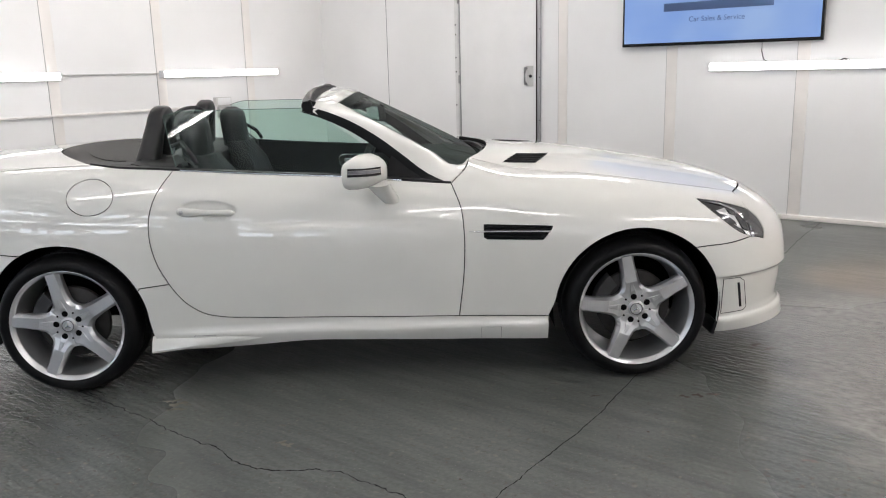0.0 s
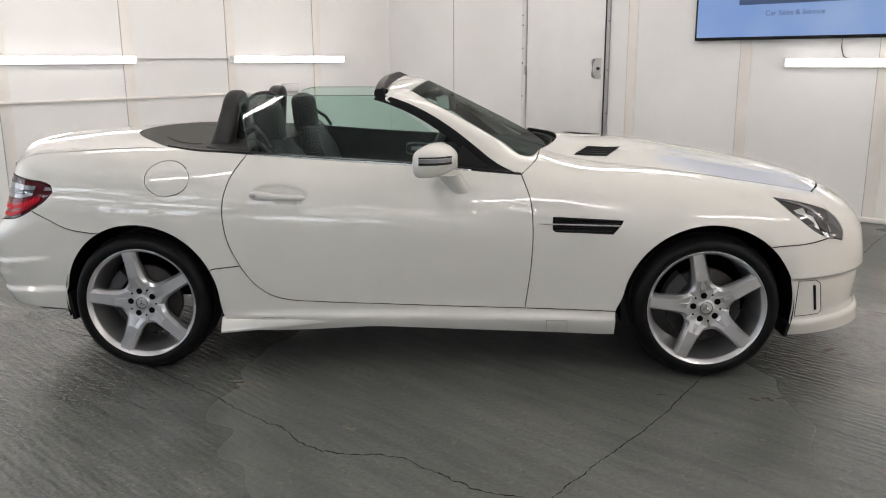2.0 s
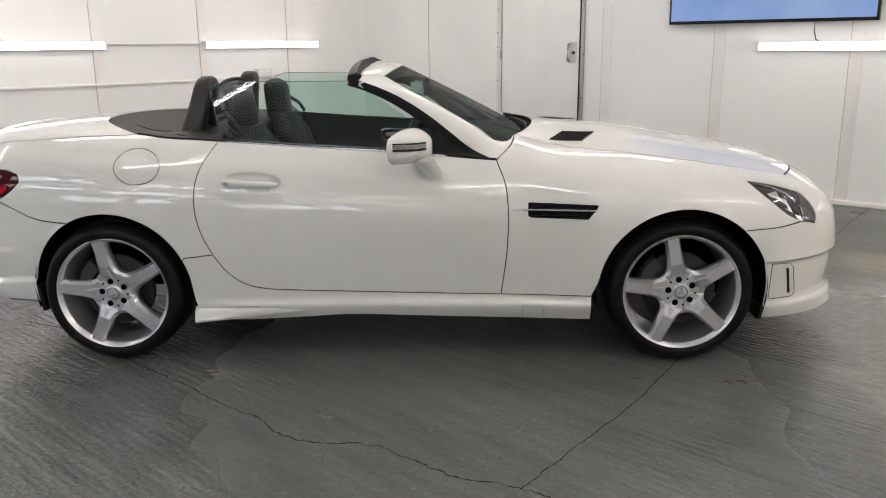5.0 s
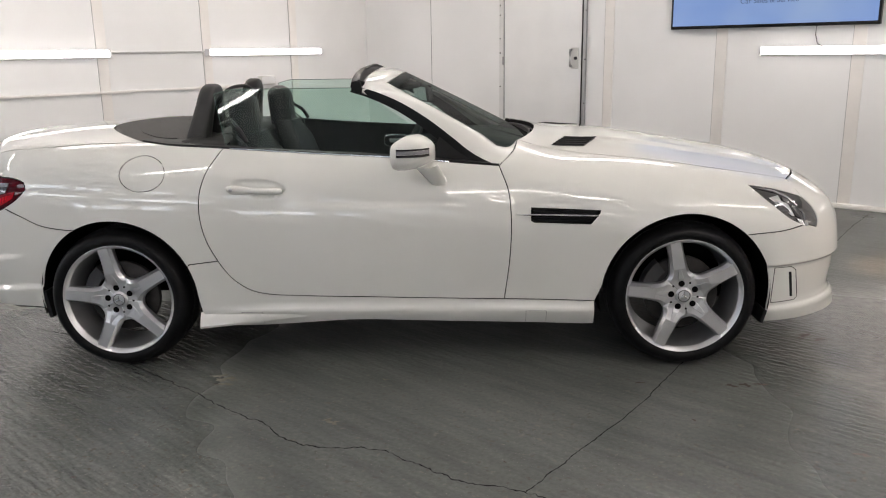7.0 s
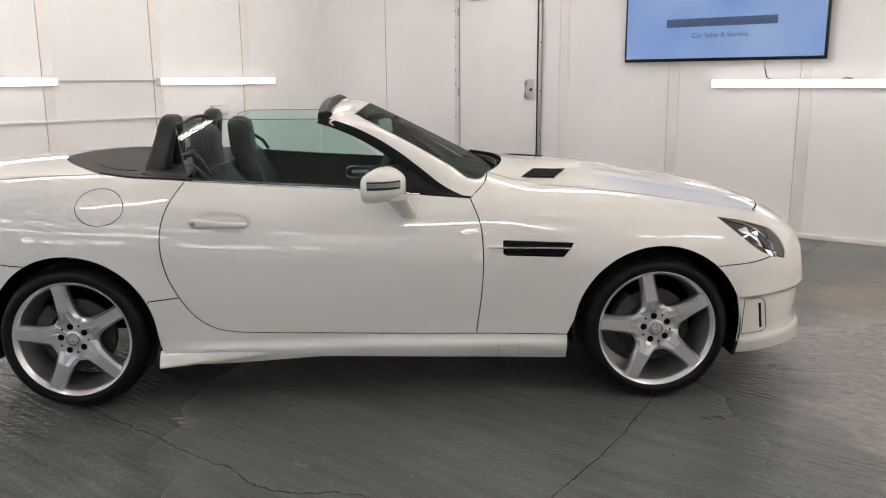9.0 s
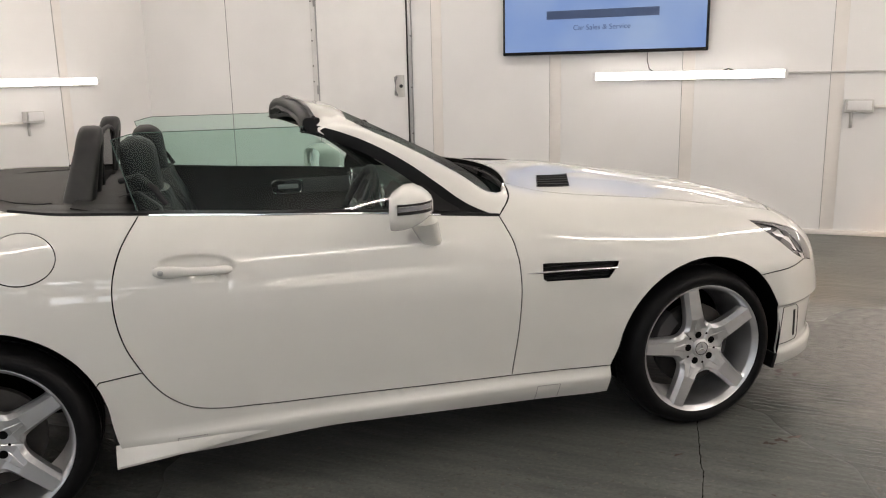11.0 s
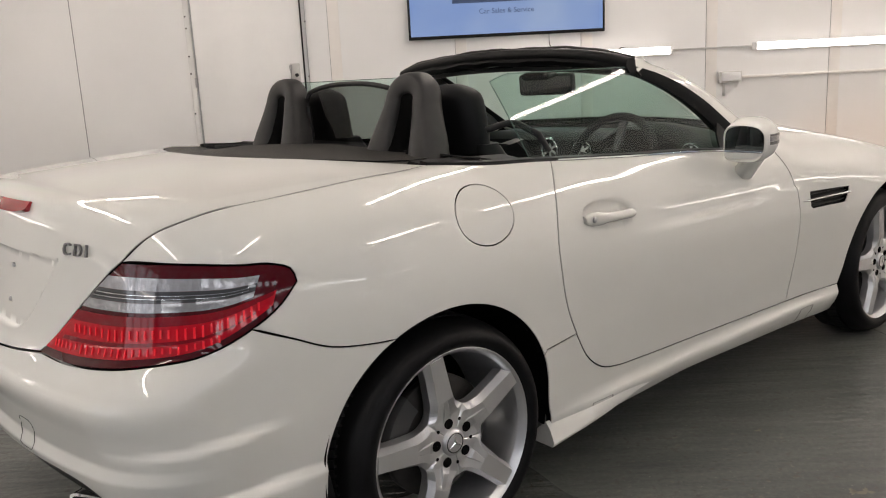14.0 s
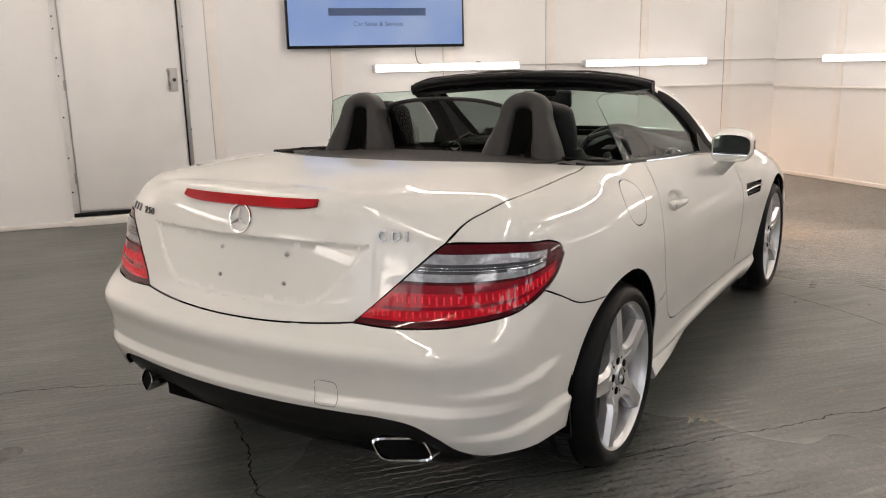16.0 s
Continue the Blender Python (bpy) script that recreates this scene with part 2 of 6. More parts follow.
    ridge.inputs["Detail"].default_value, ridge.inputs["Detail Scale"].default_value, ridge.inputs["Detail Roughness"].default_value = 4.0, 2.2, 0.62
    nt.links.new(turned.outputs[0], ridge.inputs["Vector"])
    patchy = nt.nodes.new("ShaderNodeMapRange")
    patchy.inputs["From Min"].default_value, patchy.inputs["From Max"].default_value = 0.15, 0.85
    patchy.inputs["To Min"].default_value, patchy.inputs["To Max"].default_value = 0.22, 0.56
    nt.links.new(noise_node(1.7, 3), patchy.inputs[0])
    share = nt.nodes.new("ShaderNodeMath")
    share.operation = "MULTIPLY"
    nt.links.new(patchy.outputs[0], share.inputs[0])
    nt.links.new(amount.outputs[0], share.inputs[1])
    blend = nt.nodes.new("ShaderNodeMath")
    blend.operation = "MULTIPLY_ADD"
    nt.links.new(ridge.outputs["Fac"], blend.inputs[0])
    nt.links.new(share.outputs[0], blend.inputs[1])
    nt.links.new(noise_node(48, 10, (4.0, 1.0, 1.0), radians(-40)), blend.inputs[2])
    nt.links.new(blend.outputs[0], u1.inputs["Height"])
    u2 = nt.nodes.new("ShaderNodeBump")
    u2.inputs["Strength"].default_value, u2.inputs["Distance"].default_value = 0.35, 0.006
    nt.links.new(noise_node(3.0, 3), u2.inputs["Height"])
    nt.links.new(u1.outputs[0], u2.inputs["Normal"])
    nt.links.new(u2.outputs[0], b.inputs["Normal"])
    return m


FLOOR = floor_material()


# ---- mesh helpers ----
def mesh_object(name, verts, faces, mat, parent=None, label="", smooth=True, normals=None):
    me = bpy.data.meshes.new(name)
    me.from_pydata([tuple(map(float, v)) for v in verts], [], [tuple(map(int, q)) for q in faces])
    me.materials.append(mat)
    me.polygons.foreach_set("use_smooth", [smooth] * len(me.polygons))
    me.update()
    if normals is not None:
        me.normals_split_custom_set_from_vertices([tuple(map(float, n)) for n in normals])
    ob = new(name, me)
    ob.parent = parent
    if label:
        ob["label"] = label
    return ob


def part(name, bm, mat, parent=None, label="", smooth=True, angle=None):
    me = bpy.data.meshes.new(name)
    bmesh.ops.recalc_face_normals(bm, faces=bm.faces)
    bm.to_mesh(me)
    bm.free()
    me.materials.append(mat)
    me.polygons.foreach_set("use_smooth", [smooth] * len(me.polygons))
    if angle:
        me.set_sharp_from_angle(angle=radians(angle))
    ob = new(name, me)
    ob.parent = parent
    if label:
        ob["label"] = label
    return ob


def box(bm, m, sx, sy, sz, bevel=0.0, segs=2):
    r = bmesh.ops.create_cube(bm, size=1.0, matrix=m @ Matrix.Diagonal((sx, sy, sz, 1)))
    if bevel:
        es = list({e for v in r["verts"] for e in v.link_edges})
        bmesh.ops.bevel(bm, geom=es, offset=bevel, segments=segs, affect="EDGES", profile=0.5)


def box_part(name, m, sx, sy, sz, mat, parent=None, label="", bevel=0.004, segs=2):
    bm = bmesh.new()
    box(bm, m, sx, sy, sz, bevel, segs)
    return part(name, bm, mat, parent, label, True, 40)


def empty(name, label, category, m=None, group="", kind=""):
    ob = new(name)
    ob.empty_display_size = 0.1
    if m is not None:
        ob.matrix_world = m
    return tagged(ob, label, category, group, kind)


def hermite(xs, ys):
    """A smooth curve through given heights, with slopes that never overshoot."""
    xs, ys = np.array(xs, float), np.array(ys, float)
    d = np.diff(ys) / np.diff(xs)
    m = np.zeros_like(ys)
    m[1:-1] = np.where(d[:-1] * d[1:] > 0, 2 * d[:-1] * d[1:] / (d[:-1] + d[1:] + 1e-12 * np.sign(d[1:])), 0)
    m[0], m[-1] = d[0], d[-1]

    def at(x):
        x = np.clip(x, xs[0], xs[-1])
        i = np.clip(np.searchsorted(xs, x) - 1, 0, len(xs) - 2)
        h = xs[i + 1] - xs[i]
        t = (x - xs[i]) / h
        return ((1 + 2 * t) * (1 - t) ** 2 * ys[i] + t * (1 - t) ** 2 * h * m[i] + t * t * (3 - 2 * t) * ys[i + 1] + t * t * (t - 1) * h * m[i + 1])
    return at


def curve(points, step=0.015):
    """A smooth line through points, evenly divided."""
    p = np.array(points, float)
    if len(p) == 2:
        n = max(2, int(np.linalg.norm(p[1] - p[0]) / step) + 1)
        return np.linspace(p[0], p[1], n)
    s = np.concatenate([[0], np.cumsum(np.linalg.norm(np.diff(p, axis=0), axis=1))])
    n = max(3, int(s[-1] / step) + 1)
    q = np.linspace(0, s[-1], n)
    m = np.zeros_like(p)
    d = np.diff(p, axis=0) / np.diff(s)[:, None]
    m[1:-1] = (d[:-1] * np.diff(s)[1:, None] + d[1:] * np.diff(s)[:-1, None]) / (s[2:] - s[:-2])[:, None]
    m[0], m[-1] = d[0], d[-1]
    i = np.clip(np.searchsorted(s, q) - 1, 0, len(s) - 2)
    h = (s[i + 1] - s[i])[:, None]
    t = (q - s[i])[:, None] / h
    return (1 + 2 * t) * (1 - t) ** 2 * p[i] + t * (1 - t) ** 2 * h * m[i] + t * t * (3 - 2 * t) * p[i + 1] + t * t * (t - 1) * h * m[i + 1]


def step01(x, a, b):
    t = np.clip((x - a) / (b - a), 0, 1)
    return t * t * (3 - 2 * t)


def loft(rows, closed=False, caps=False):
    """Faces between rows of equally many points."""
    n = len(rows[0])
    verts = [p for r in rows for p in r]
    faces = []
    for i in range(len(rows) - 1):
        for j in range(n if closed else n - 1):
            k = (j + 1) % n
            faces.append((i * n + j, i * n + k, (i + 1) * n + k, (i + 1) * n + j))
    if caps:
        faces.append(tuple(range(n))[::-1])
        faces.append(tuple((len(rows) - 1) * n + j for j in range(n)))
    return verts, faces


def loft_part(name, rows, mat, parent=None, label="", closed=False, caps=False, thick=0.0, angle=50):
    verts, faces = loft([[tuple(map(float, p)) for p in r] for r in rows], closed, caps)
    bm = bmesh.new()
    vs = [bm.verts.new(v) for v in verts]
    for q in faces:
        bm.faces.new([vs[i] for i in q])
    bmesh.ops.recalc_face_normals(bm, faces=bm.faces)
    if thick:
        bmesh.ops.solidify(bm, geom=bm.faces[:], thickness=thick)
    return part(name, bm, mat, parent, label, True, angle)


def tube_rows(path, rad, n=10, flat=(1.0, 1.0)):
    """Rings along a line; rad may vary along it."""
    path = [Vector(p) for p in path]
    rows = []
    for i, p in enumerate(path):
        d = (path[min(i + 1, len(path) - 1)] - path[max(i - 1, 0)]).normalized()
        a = d.cross(Vector((0, 0, 1)))
        a = a.normalized() if a.length > 1e-3 else Vector((0, 1, 0))
        c = a.cross(d)
        r = rad(i / (len(path) - 1)) if callable(rad) else rad
        rows.append([p + a * (r * flat[0] * math.cos(2 * math.pi * j / n)) + c * (r * flat[1] * math.sin(2 * math.pi * j / n)) for j in range(n)])
    return rows


def tube_part(name, path, rad, mat, parent=None, label="", n=10, flat=(1.0, 1.0)):
    return loft_part(name, tube_rows(path, rad, n, flat), mat, parent, label, closed=True, caps=True)


def revolve(profile, n, y0=0.0):
    """Rings about the y axis from (radius, y) pairs."""
    return [[(r * math.cos(2 * math.pi * j / n), y + y0, r * math.sin(2 * math.pi * j / n)) for j in range(n)] for r, y in profile]


def writing(name, words, size, m, mat, parent=None, deep=0.002, label=""):
    c = bpy.data.curves.new(name, "FONT")
    c.body, c.size, c.extrude, c.align_x = words, size, deep, "CENTER"
    c.bevel_depth = 0.0
    tmp = bpy.data.objects.new(name, c)
    me = bpy.data.meshes.new_from_object(tmp)
    bpy.data.objects.remove(tmp)
    me.materials.clear()
    me.materials.append(mat)
    ob = new(name, me)
    ob.parent = parent
    ob.matrix_local = m
    if label:
        ob["label"] = label
    return ob


# ---- the room ----
WALL_TURN = -38.0
ROOM = pose(2.178, 3.637, 0, 0, 0, WALL_TURN)  # x along the screen wall, y out of the room behind it
S0, S1, DEPTH, TOP = -4.0, 5.62, 9.6, 3.0


def room(s, w, z, turn=0.0):
    return ROOM @ pose(s, -w, z, 0, 0, turn)


def wall_with_strips(name, label, length, place, strips, seams, mat=None):
    ob = box_part(name, place @ pose(length / 2, 0.06, TOP / 2), length + 0.24, 0.12, TOP, mat or WALL, bevel=0)
    tagged(ob, label, "wall", kind="structure")
    for s in strips:
        box_part("joint_strip", place @ pose(s, -0.004, TOP / 2), 0.10, 0.008, TOP - 0.002, STRIP, ob, bevel=0.003)
        box_part("seam", place @ pose(s - 0.052, -0.001, TOP / 2), 0.003, 0.003, TOP - 0.002, SEAM, ob, bevel=0)
    for s in seams:
        box_part("seam", place @ pose(s, -0.001, TOP / 2), 0.006, 0.002, TOP - 0.002, SEAM, ob, bevel=0)
    box_part("baseboard", place @ pose(length / 2, -0.012, 0.02), length, 0.024, 0.04, STRIP, ob, bevel=0.004)
    return ob


floor = box_part("floor", room((S0 + S1) / 2, DEPTH / 2, -0.05), S1 - S0 + 0.3, DEPTH + 0.3, 0.1, FLOOR, bevel=0)
tagged(floor, "worn grey painted concrete floor with cracks and brush marks", "floor", kind="structure")
ceiling = box_part("ceiling", room((S0 + S1) / 2, DEPTH / 2, TOP + 0.05), S1 - S0 + 0.3, DEPTH + 0.3, 0.1, CEILING, bevel=0)
tagged(ceiling, "plain white ceiling", "ceiling", kind="structure")

wall_tv = wall_with_strips("wall_north", "white panelled wall with cream joint strips", S1 - S0, room(S0, 0, 0),
                           [s - S0 for s in (-0.66, 0.46, 1.59, 2.72, 3.85, 4.95)], [-2.95 - S0])
wall_left = wall_with_strips("wall_west", "white panelled wall with cream joint strips", DEPTH, room(S0, DEPTH, 0, 90),
                             [DEPTH - w for w in (1.16, 2.30, 3.43, 4.56, 5.7, 6.83, 7.96, 9.1)], [])
wall_right = wall_with_strips("wall_east", "white panelled wall with cream joint strips", DEPTH, room(S1, 0, 0, -90),
                              [0.95, 2.07, 3.2, 4.3, 5.4, 6.5, 7.6, 8.7], [])
# unseen wall, tinted to bounce cool light at the car
wall_back = wall_with_strips("wall_south", "unseen shuttered wall behind the walk, tinted blue-grey for cool bounce", S1 - S0, room(S1, DEPTH, 0, 180),
                             [], [1.0 + 1.12 * i for i in range(8)], SHUTTER)


def tube_lamp(place, length=1.54, light=None):
    lamp = empty("tube_lamp", "lit white tube lamp fixed to the wall", "lamp", place, "tube lamps on the walls")
    bm = bmesh.new()
    box(bm, pose(length / 2, 0.004, 0), length - 0.02, 0.044, 0.068, 0.004)
    part("batten", bm, BATTEN, lamp, "", True, 40)
    rows = [[(x, -0.019 - 0.024 * max(0.0, -math.cos(a)) + 0.004 * max(0.0, math.cos(a)), 0.033 * math.sin(a)) for a in [2 * math.pi * j / 14 for j in range(14)]] for x in (0.02, length - 0.02)]
    loft_part("tube", rows, light or TUBE, lamp, "glowing tube", closed=True, caps=True)
    for x in (0.01, length - 0.01):
        bm = bmesh.new()
        box(bm, pose(x, -0.012, 0), 0.022, 0.072, 0.072, 0.006)
        part("end_cap", bm, BATTEN, lamp, "", True, 40)
    return lamp


for s in (0.81, 3.09):
    tube_lamp(room(s, 0.03, 1.295))
for w in (2.33, 4.91, 7.2, 9.4):
    tube_lamp(room(S0 + 0.03, w, 1.35, 90))
for w in (0.77, 3.05, 5.33, 7.61):
    tube_lamp(room(S1 - 0.03, w, 1.29, -90))
for s in (4.9, 2.6, 0.3, -2.0):
    tube_lamp(room(s, DEPTH - 0.03, 1.29, 180), light=COOL_TUBE)

def ceiling_lamp(place, length, rad):
    lamp = empty("ceiling_lamp", "long lit white tube lamp under the ceiling", "lamp", place, "tube lamps under the ceiling")
    bm = bmesh.new()
    box(bm, pose(0, 0, 0.035), length, 0.1, 0.05, 0.006)
    part("batten", bm, BATTEN, lamp, "", True, 40)
    rows = [[(x, rad * math.cos(a), -0.012 + rad * math.sin(a)) for a in [2 * math.pi * j / 12 for j in range(12)]] for x in (-length / 2 + 0.02, length / 2 - 0.02)]
    loft_part("tube", rows, CEIL_TUBE, lamp, "glowing tube", closed=True, caps=True)


for s, w0, w1 in ((-2.25, 0.9, 2.9), (-2.25, 3.3, 5.5), (-2.25, 6.4, 8.7), (0.95, 0.6, 2.9), (0.95, 3.3, 5.5), (0.95, 6.7, 8.8), (4.15, 0.9, 2.9), (4.15, 3.3, 5.5), (4.15, 6.2, 8.6)):
    ceiling_lamp(room(s, (w0 + w1) / 2, TOP - 0.06, 90), w1 - w0, 0.027)

# rows of small daylit panes in the shutter behind the walk
window = empty("window_1", "rows of small daylit panes in the grey shutter", "window", room(0, DEPTH, 0), kind="structure")
for k in range(8):
    for z in (0.92, 1.78):
        if (k * 3 + int(z)) % 5 == 0:
            continue
        frame_ob = box_part("pane_frame", pose(-0.7 + 0.62 * k, 0.012, z), 0.42, 0.024, 0.30, DOOR_FRAME, window, bevel=0.004)
        box_part("pane", pose(-0.7 + 0.62 * k, 0.027, z), 0.36, 0.006, 0.24, DAYLIGHT, frame_ob, "bright daylit pane", bevel=0)

# tall glowing panes added out of view, giving the tail cool fill light
window = empty("window_2", "tall glowing panes added unseen to light the car's tail", "window", room(S0, 8.25, 0, 90), kind="structure")
for k in range(4):
    frame_ob = box_part("pane_frame", pose(-0.84 + 0.56 * k, -0.014, 1.45), 0.54, 0.028, 1.86, DOOR_FRAME, window, bevel=0.004)
    box_part("pane", pose(-0.84 + 0.56 * k, -0.031, 1.45), 0.46, 0.006, 1.78, FILL_PANE, frame_ob, "added glowing fill pane", bevel=0)

# conduits, sockets, door and screen on the walls
def rail(name, place, length, high, deep, mat, label, category):
    ob = box_part(name, place @ pose(length / 2, -deep / 2, 0), length, deep, high, mat, bevel=0.003)
    return tagged(ob, label, category)


rail("lamp_conduit", room(2.36, 0, 1.30), 0.72, 0.014, 0.02, BEAD, "thin grey conduit between two wall lamps", "conduit")
rail("lamp_conduit", room(4.64, 0, 1.30), S1 - 4.66, 0.014, 0.02, BEAD, "thin grey conduit between two wall lamps", "conduit")
rail("lamp_conduit", room(S0, 3.36, 1.36, 90), 1.02, 0.014, 0.02, BEAD, "thin grey conduit between two wall lamps", "conduit")
rail("lamp_conduit", room(S1, 0.02, 1.29, -90), 0.73, 0.014, 0.02, BEAD, "thin grey conduit leading to a wall lamp", "conduit")
rail("wall_rail", room(S0, 9.4, 1.0, 90), 7.7, 0.022, 0.025, STRIP, "white cable trunking along the wall", "trunking")
rail("wall_rail", room(2.99, 0, 1.03), S1 - 3.03, 0.022, 0.025, STRIP, "white cable trunking along the wall", "trunking")
rail("wall_rail", room(S1, 0.03, 0.99, -90), 8.5, 0.022, 0.025, STRIP, "white cable trunking along the wall", "trunking")


def socket_box(place):
    ob = empty("socket_box", "grey plastic electrical socket box on the wall", "socket", place)
    box_part("back_box", pose(0, -0.03, 0), 0.20, 0.06, 0.10, BEAD, ob, bevel=0.006)
    box_part("cover", pose(0, -0.064, 0.004), 0.17, 0.008, 0.075, BATTEN, ob, bevel=0.003)
    bm = bmesh.new()
    bmesh.ops.create_cone(bm, cap_ends=True, segments=12, radius1=0.012, radius2=0.012, depth=0.14, matrix=pose(-0.05, -0.015, -0.1))
    part("cable_gland", bm, BEAD, ob)


socket_box(room(2.885, 0, 1.035))
socket_box(room(S0, 1.59, 1.045, 90))

door = empty("door_1", "white closed service door with steel frame", "door", room(-1.95, 0, 0), kind="structure")
box_part("door_leaf", pose(0.525, -0.012, 1.165), 0.945, 0.024, 2.07, DOOR_WHITE, door, bevel=0.004)
hinge_side = box_part("hinge_frame", pose(0.012, -0.016, 1.12), 0.050, 0.032, 2.24, DOOR_FRAME, door, "white painted steel frame", bevel=0.003)
box_part("hinge_gap", pose(0.044, -0.014, 1.16), 0.010, 0.020, 2.08, STEEL, door, "grey gap beside the leaf", bevel=0)
lock_side = box_part("lock_frame", pose(1.028, -0.016, 1.12), 0.032, 0.032, 2.24, STEEL, door, "grey steel frame", bevel=0.003)
box_part("gap_seal", pose(1.005, -0.02, 1.16), 0.012, 0.03, 2.07, BLACK_TRIM, door, "black rubber seal", bevel=0)
box_part("head_frame", pose(0.52, -0.015, 2.236), 0.95, 0.03, 0.03, STEEL, door, bevel=0.003)
box_part("head_gap", pose(0.52, -0.018, 2.212), 0.95, 0.02, 0.012, BLACK_TRIM, door, "dark gap above the leaf", bevel=0)
box_part("threshold", pose(0.5, -0.02, 0.095), 1.02, 0.04, 0.035, BLACK_TRIM, door, "dark threshold", bevel=0.004)
box_part("step_plate", pose(0.5, -0.03, 0.037), 1.06, 0.06, 0.074, STRIP, door, bevel=0.004)
for z in (0.42, 1.22, 2.05):
    bm = bmesh.new()
    bmesh.ops.create_cone(bm, cap_ends=True, segments=12, radius1=0.011, radius2=0.011, depth=0.085, matrix=pose(0.040, -0.034, z))
    part("hinge", bm, STEEL, door)
# row of small screws along both sides of the frame
for ob, x, heights in ((hinge_side, 0.0, (2.22, 2.06, 1.79, 1.69, 1.45, 1.30, 0.95, 0.6, 0.3)), (lock_side, 1.042, (2.1, 1.70, 1.23, 0.8, 0.35))):
    for z in heights:
        bm = bmesh.new()
        bmesh.ops.create_cone(bm, cap_ends=True, segments=8, radius1=0.008, radius2=0.006, depth=0.004, matrix=pose(x, -0.034, z, 90, 0, 0))
        part("screw", bm, ALLOY_DARK, ob)
# brass closer at the head of the leaf
closer = box_part("door_closer", pose(0.312, -0.048, 2.178), 0.235, 0.048, 0.058, BRASS, door, "worn brass door closer", bevel=0.02)
bm = bmesh.new()
bmesh.ops.create_cone(bm, cap_ends=True, segments=14, radius1=0.018, radius2=0.018, depth=0.07, matrix=pose(0.312, -0.048, 2.190))
part("spindle", bm, BRASS, closer)
box_part("closer_arm", pose(0.372, -0.055, 2.228, 0, 0, 20), 0.19, 0.018, 0.006, STEEL, closer, "steel closer arm", bevel=0.002)
lock = box_part("lock_plate", pose(0.922, -0.028, 1.243), 0.085, 0.008, 0.205, BEAD, door, "pale worn handle plate", bevel=0.003)
rows = tube_rows([(0.885, -0.032, 1.325), (0.888, -0.062, 1.322), (0.890, -0.068, 1.30), (0.890, -0.068, 1.19), (0.888, -0.062, 1.166), (0.885, -0.032, 1.163)], 0.012, 10)
loft_part("handle", rows, STEEL, door, "steel pull handle", closed=True, caps=True)
bm = bmesh.new()
bmesh.ops.create_cone(bm, cap_ends=True, segments=14, radius1=0.017, radius2=0.015, depth=0.018, matrix=pose(0.935, -0.036, 1.243, 90, 0, 0))
part("key_barrel", bm, ALLOY_DARK, door, "dark round lock barrel")

tv = empty("wall_screen", "large black framed flat screen showing pale blue", "television", room(0.0, 0, 1.49))
box_part("housing", pose(0.87, -0.045, 0.49), 1.74, 0.05, 0.98, BEZEL, tv, bevel=0.006)
box_part("bracket", pose(0.87, -0.011, 0.5), 0.5, 0.02, 0.4, STEEL, tv)


def screen_material():
    m = material("lit_screen", (0.36, 0.55, 0.95), 0.15, emit=0.52)
    nt = m.node_tree
    b = nt.nodes["Principled BSDF"]
    b.inputs["Base Color"].default_value = (0.02, 0.02, 0.02, 1)
    co = nt.nodes.new("ShaderNodeTexCoord")
    n = nt.nodes.new("ShaderNodeTexNoise")
    n.inputs["Scale"].default_value, n.inputs["Detail"].default_value = 1.3, 2
    r = nt.nodes.new("ShaderNodeValToRGB")
    r.color_ramp.elements[0].position, r.color_ramp.elements[1].position = 0.3, 0.75
    r.color_ramp.elements[0].color, r.color_ramp.elements[1].color = (0.20, 0.40, 0.92, 1), (0.40, 0.60, 0.98, 1)
    nt.links.new(co.outputs["Object"], n.inputs["Vector"])
    nt.links.new(n.outputs["Fac"], r.inputs[0])
    nt.links.new(r.outputs[0], b.inputs["Emission Color"])
    return m


bm = bmesh.new()
box(bm, pose(0.87, -0.0715, 0.495), 1.70, 0.003, 0.935)
part("display", bm, screen_material(), tv, "glowing pale blue picture", False)
INK = material("screen_ink", (0.05, 0.09, 0.2), 0.5)
writing("caption", "Car Sales & Service", 0.062, pose(0.87, -0.074, 0.20, 90, 0, 0), INK, tv, 0.0005)
box_part("headline", pose(0.87, -0.0745, 0.33), 0.95, 0.001, 0.07, INK, tv, "unreadable dark headline", bevel=0)
tube_part("cable", [room(0, 0, 0).inverted() @ (room(s, 0.012, z).translation) - Vector((0, 0, 1.49)) for s, z in ((1.25, 1.52), (1.25, 1.42), (1.27, 1.35), (1.31, 1.325), (1.37, 1.318))], 0.004, BLACK_TRIM, tv, "thin black cable", n=6)
tube_part("plug", [(1.86, -0.02, -0.165), (1.90, -0.025, -0.150), (1.94, -0.02, -0.160)], 0.006, BLACK_TRIM, tv, "", n=6)

# ---- the car's outer form ----
RA, FA = -1.215, 1.215  # axles
PLAN = hermite([-2.2, -2.0, -1.85, -1.57, -1.215, -0.9, -0.5, 0.0, 0.5, 0.85, 1.215, 1.55, 1.8, 2.1],
               [0.70, 0.775, 0.81, 0.85, 0.893, 0.886, 0.866, 0.857, 0.857, 0.872, 0.893, 0.862, 0.79, 0.62])
TUCK = hermite([0.10, 0.17, 0.25, 0.35, 0.48, 0.60, 0.70, 0.78, 0.86, 0.92, 1.0, 1.2],
               [0.10, 0.065, 0.03, 0.018, 0.004, 0.0, 0.012, 0.034, 0.082, 0.135, 0.225, 0.5])
RISE = hermite([-2.1, -1.5, -1.0, -0.5, 0.45, 1.2, 1.6, 2.1], [0.05, 0.07, 0.062, 0.035, 0.0, -0.015, -0.06, -0.15])
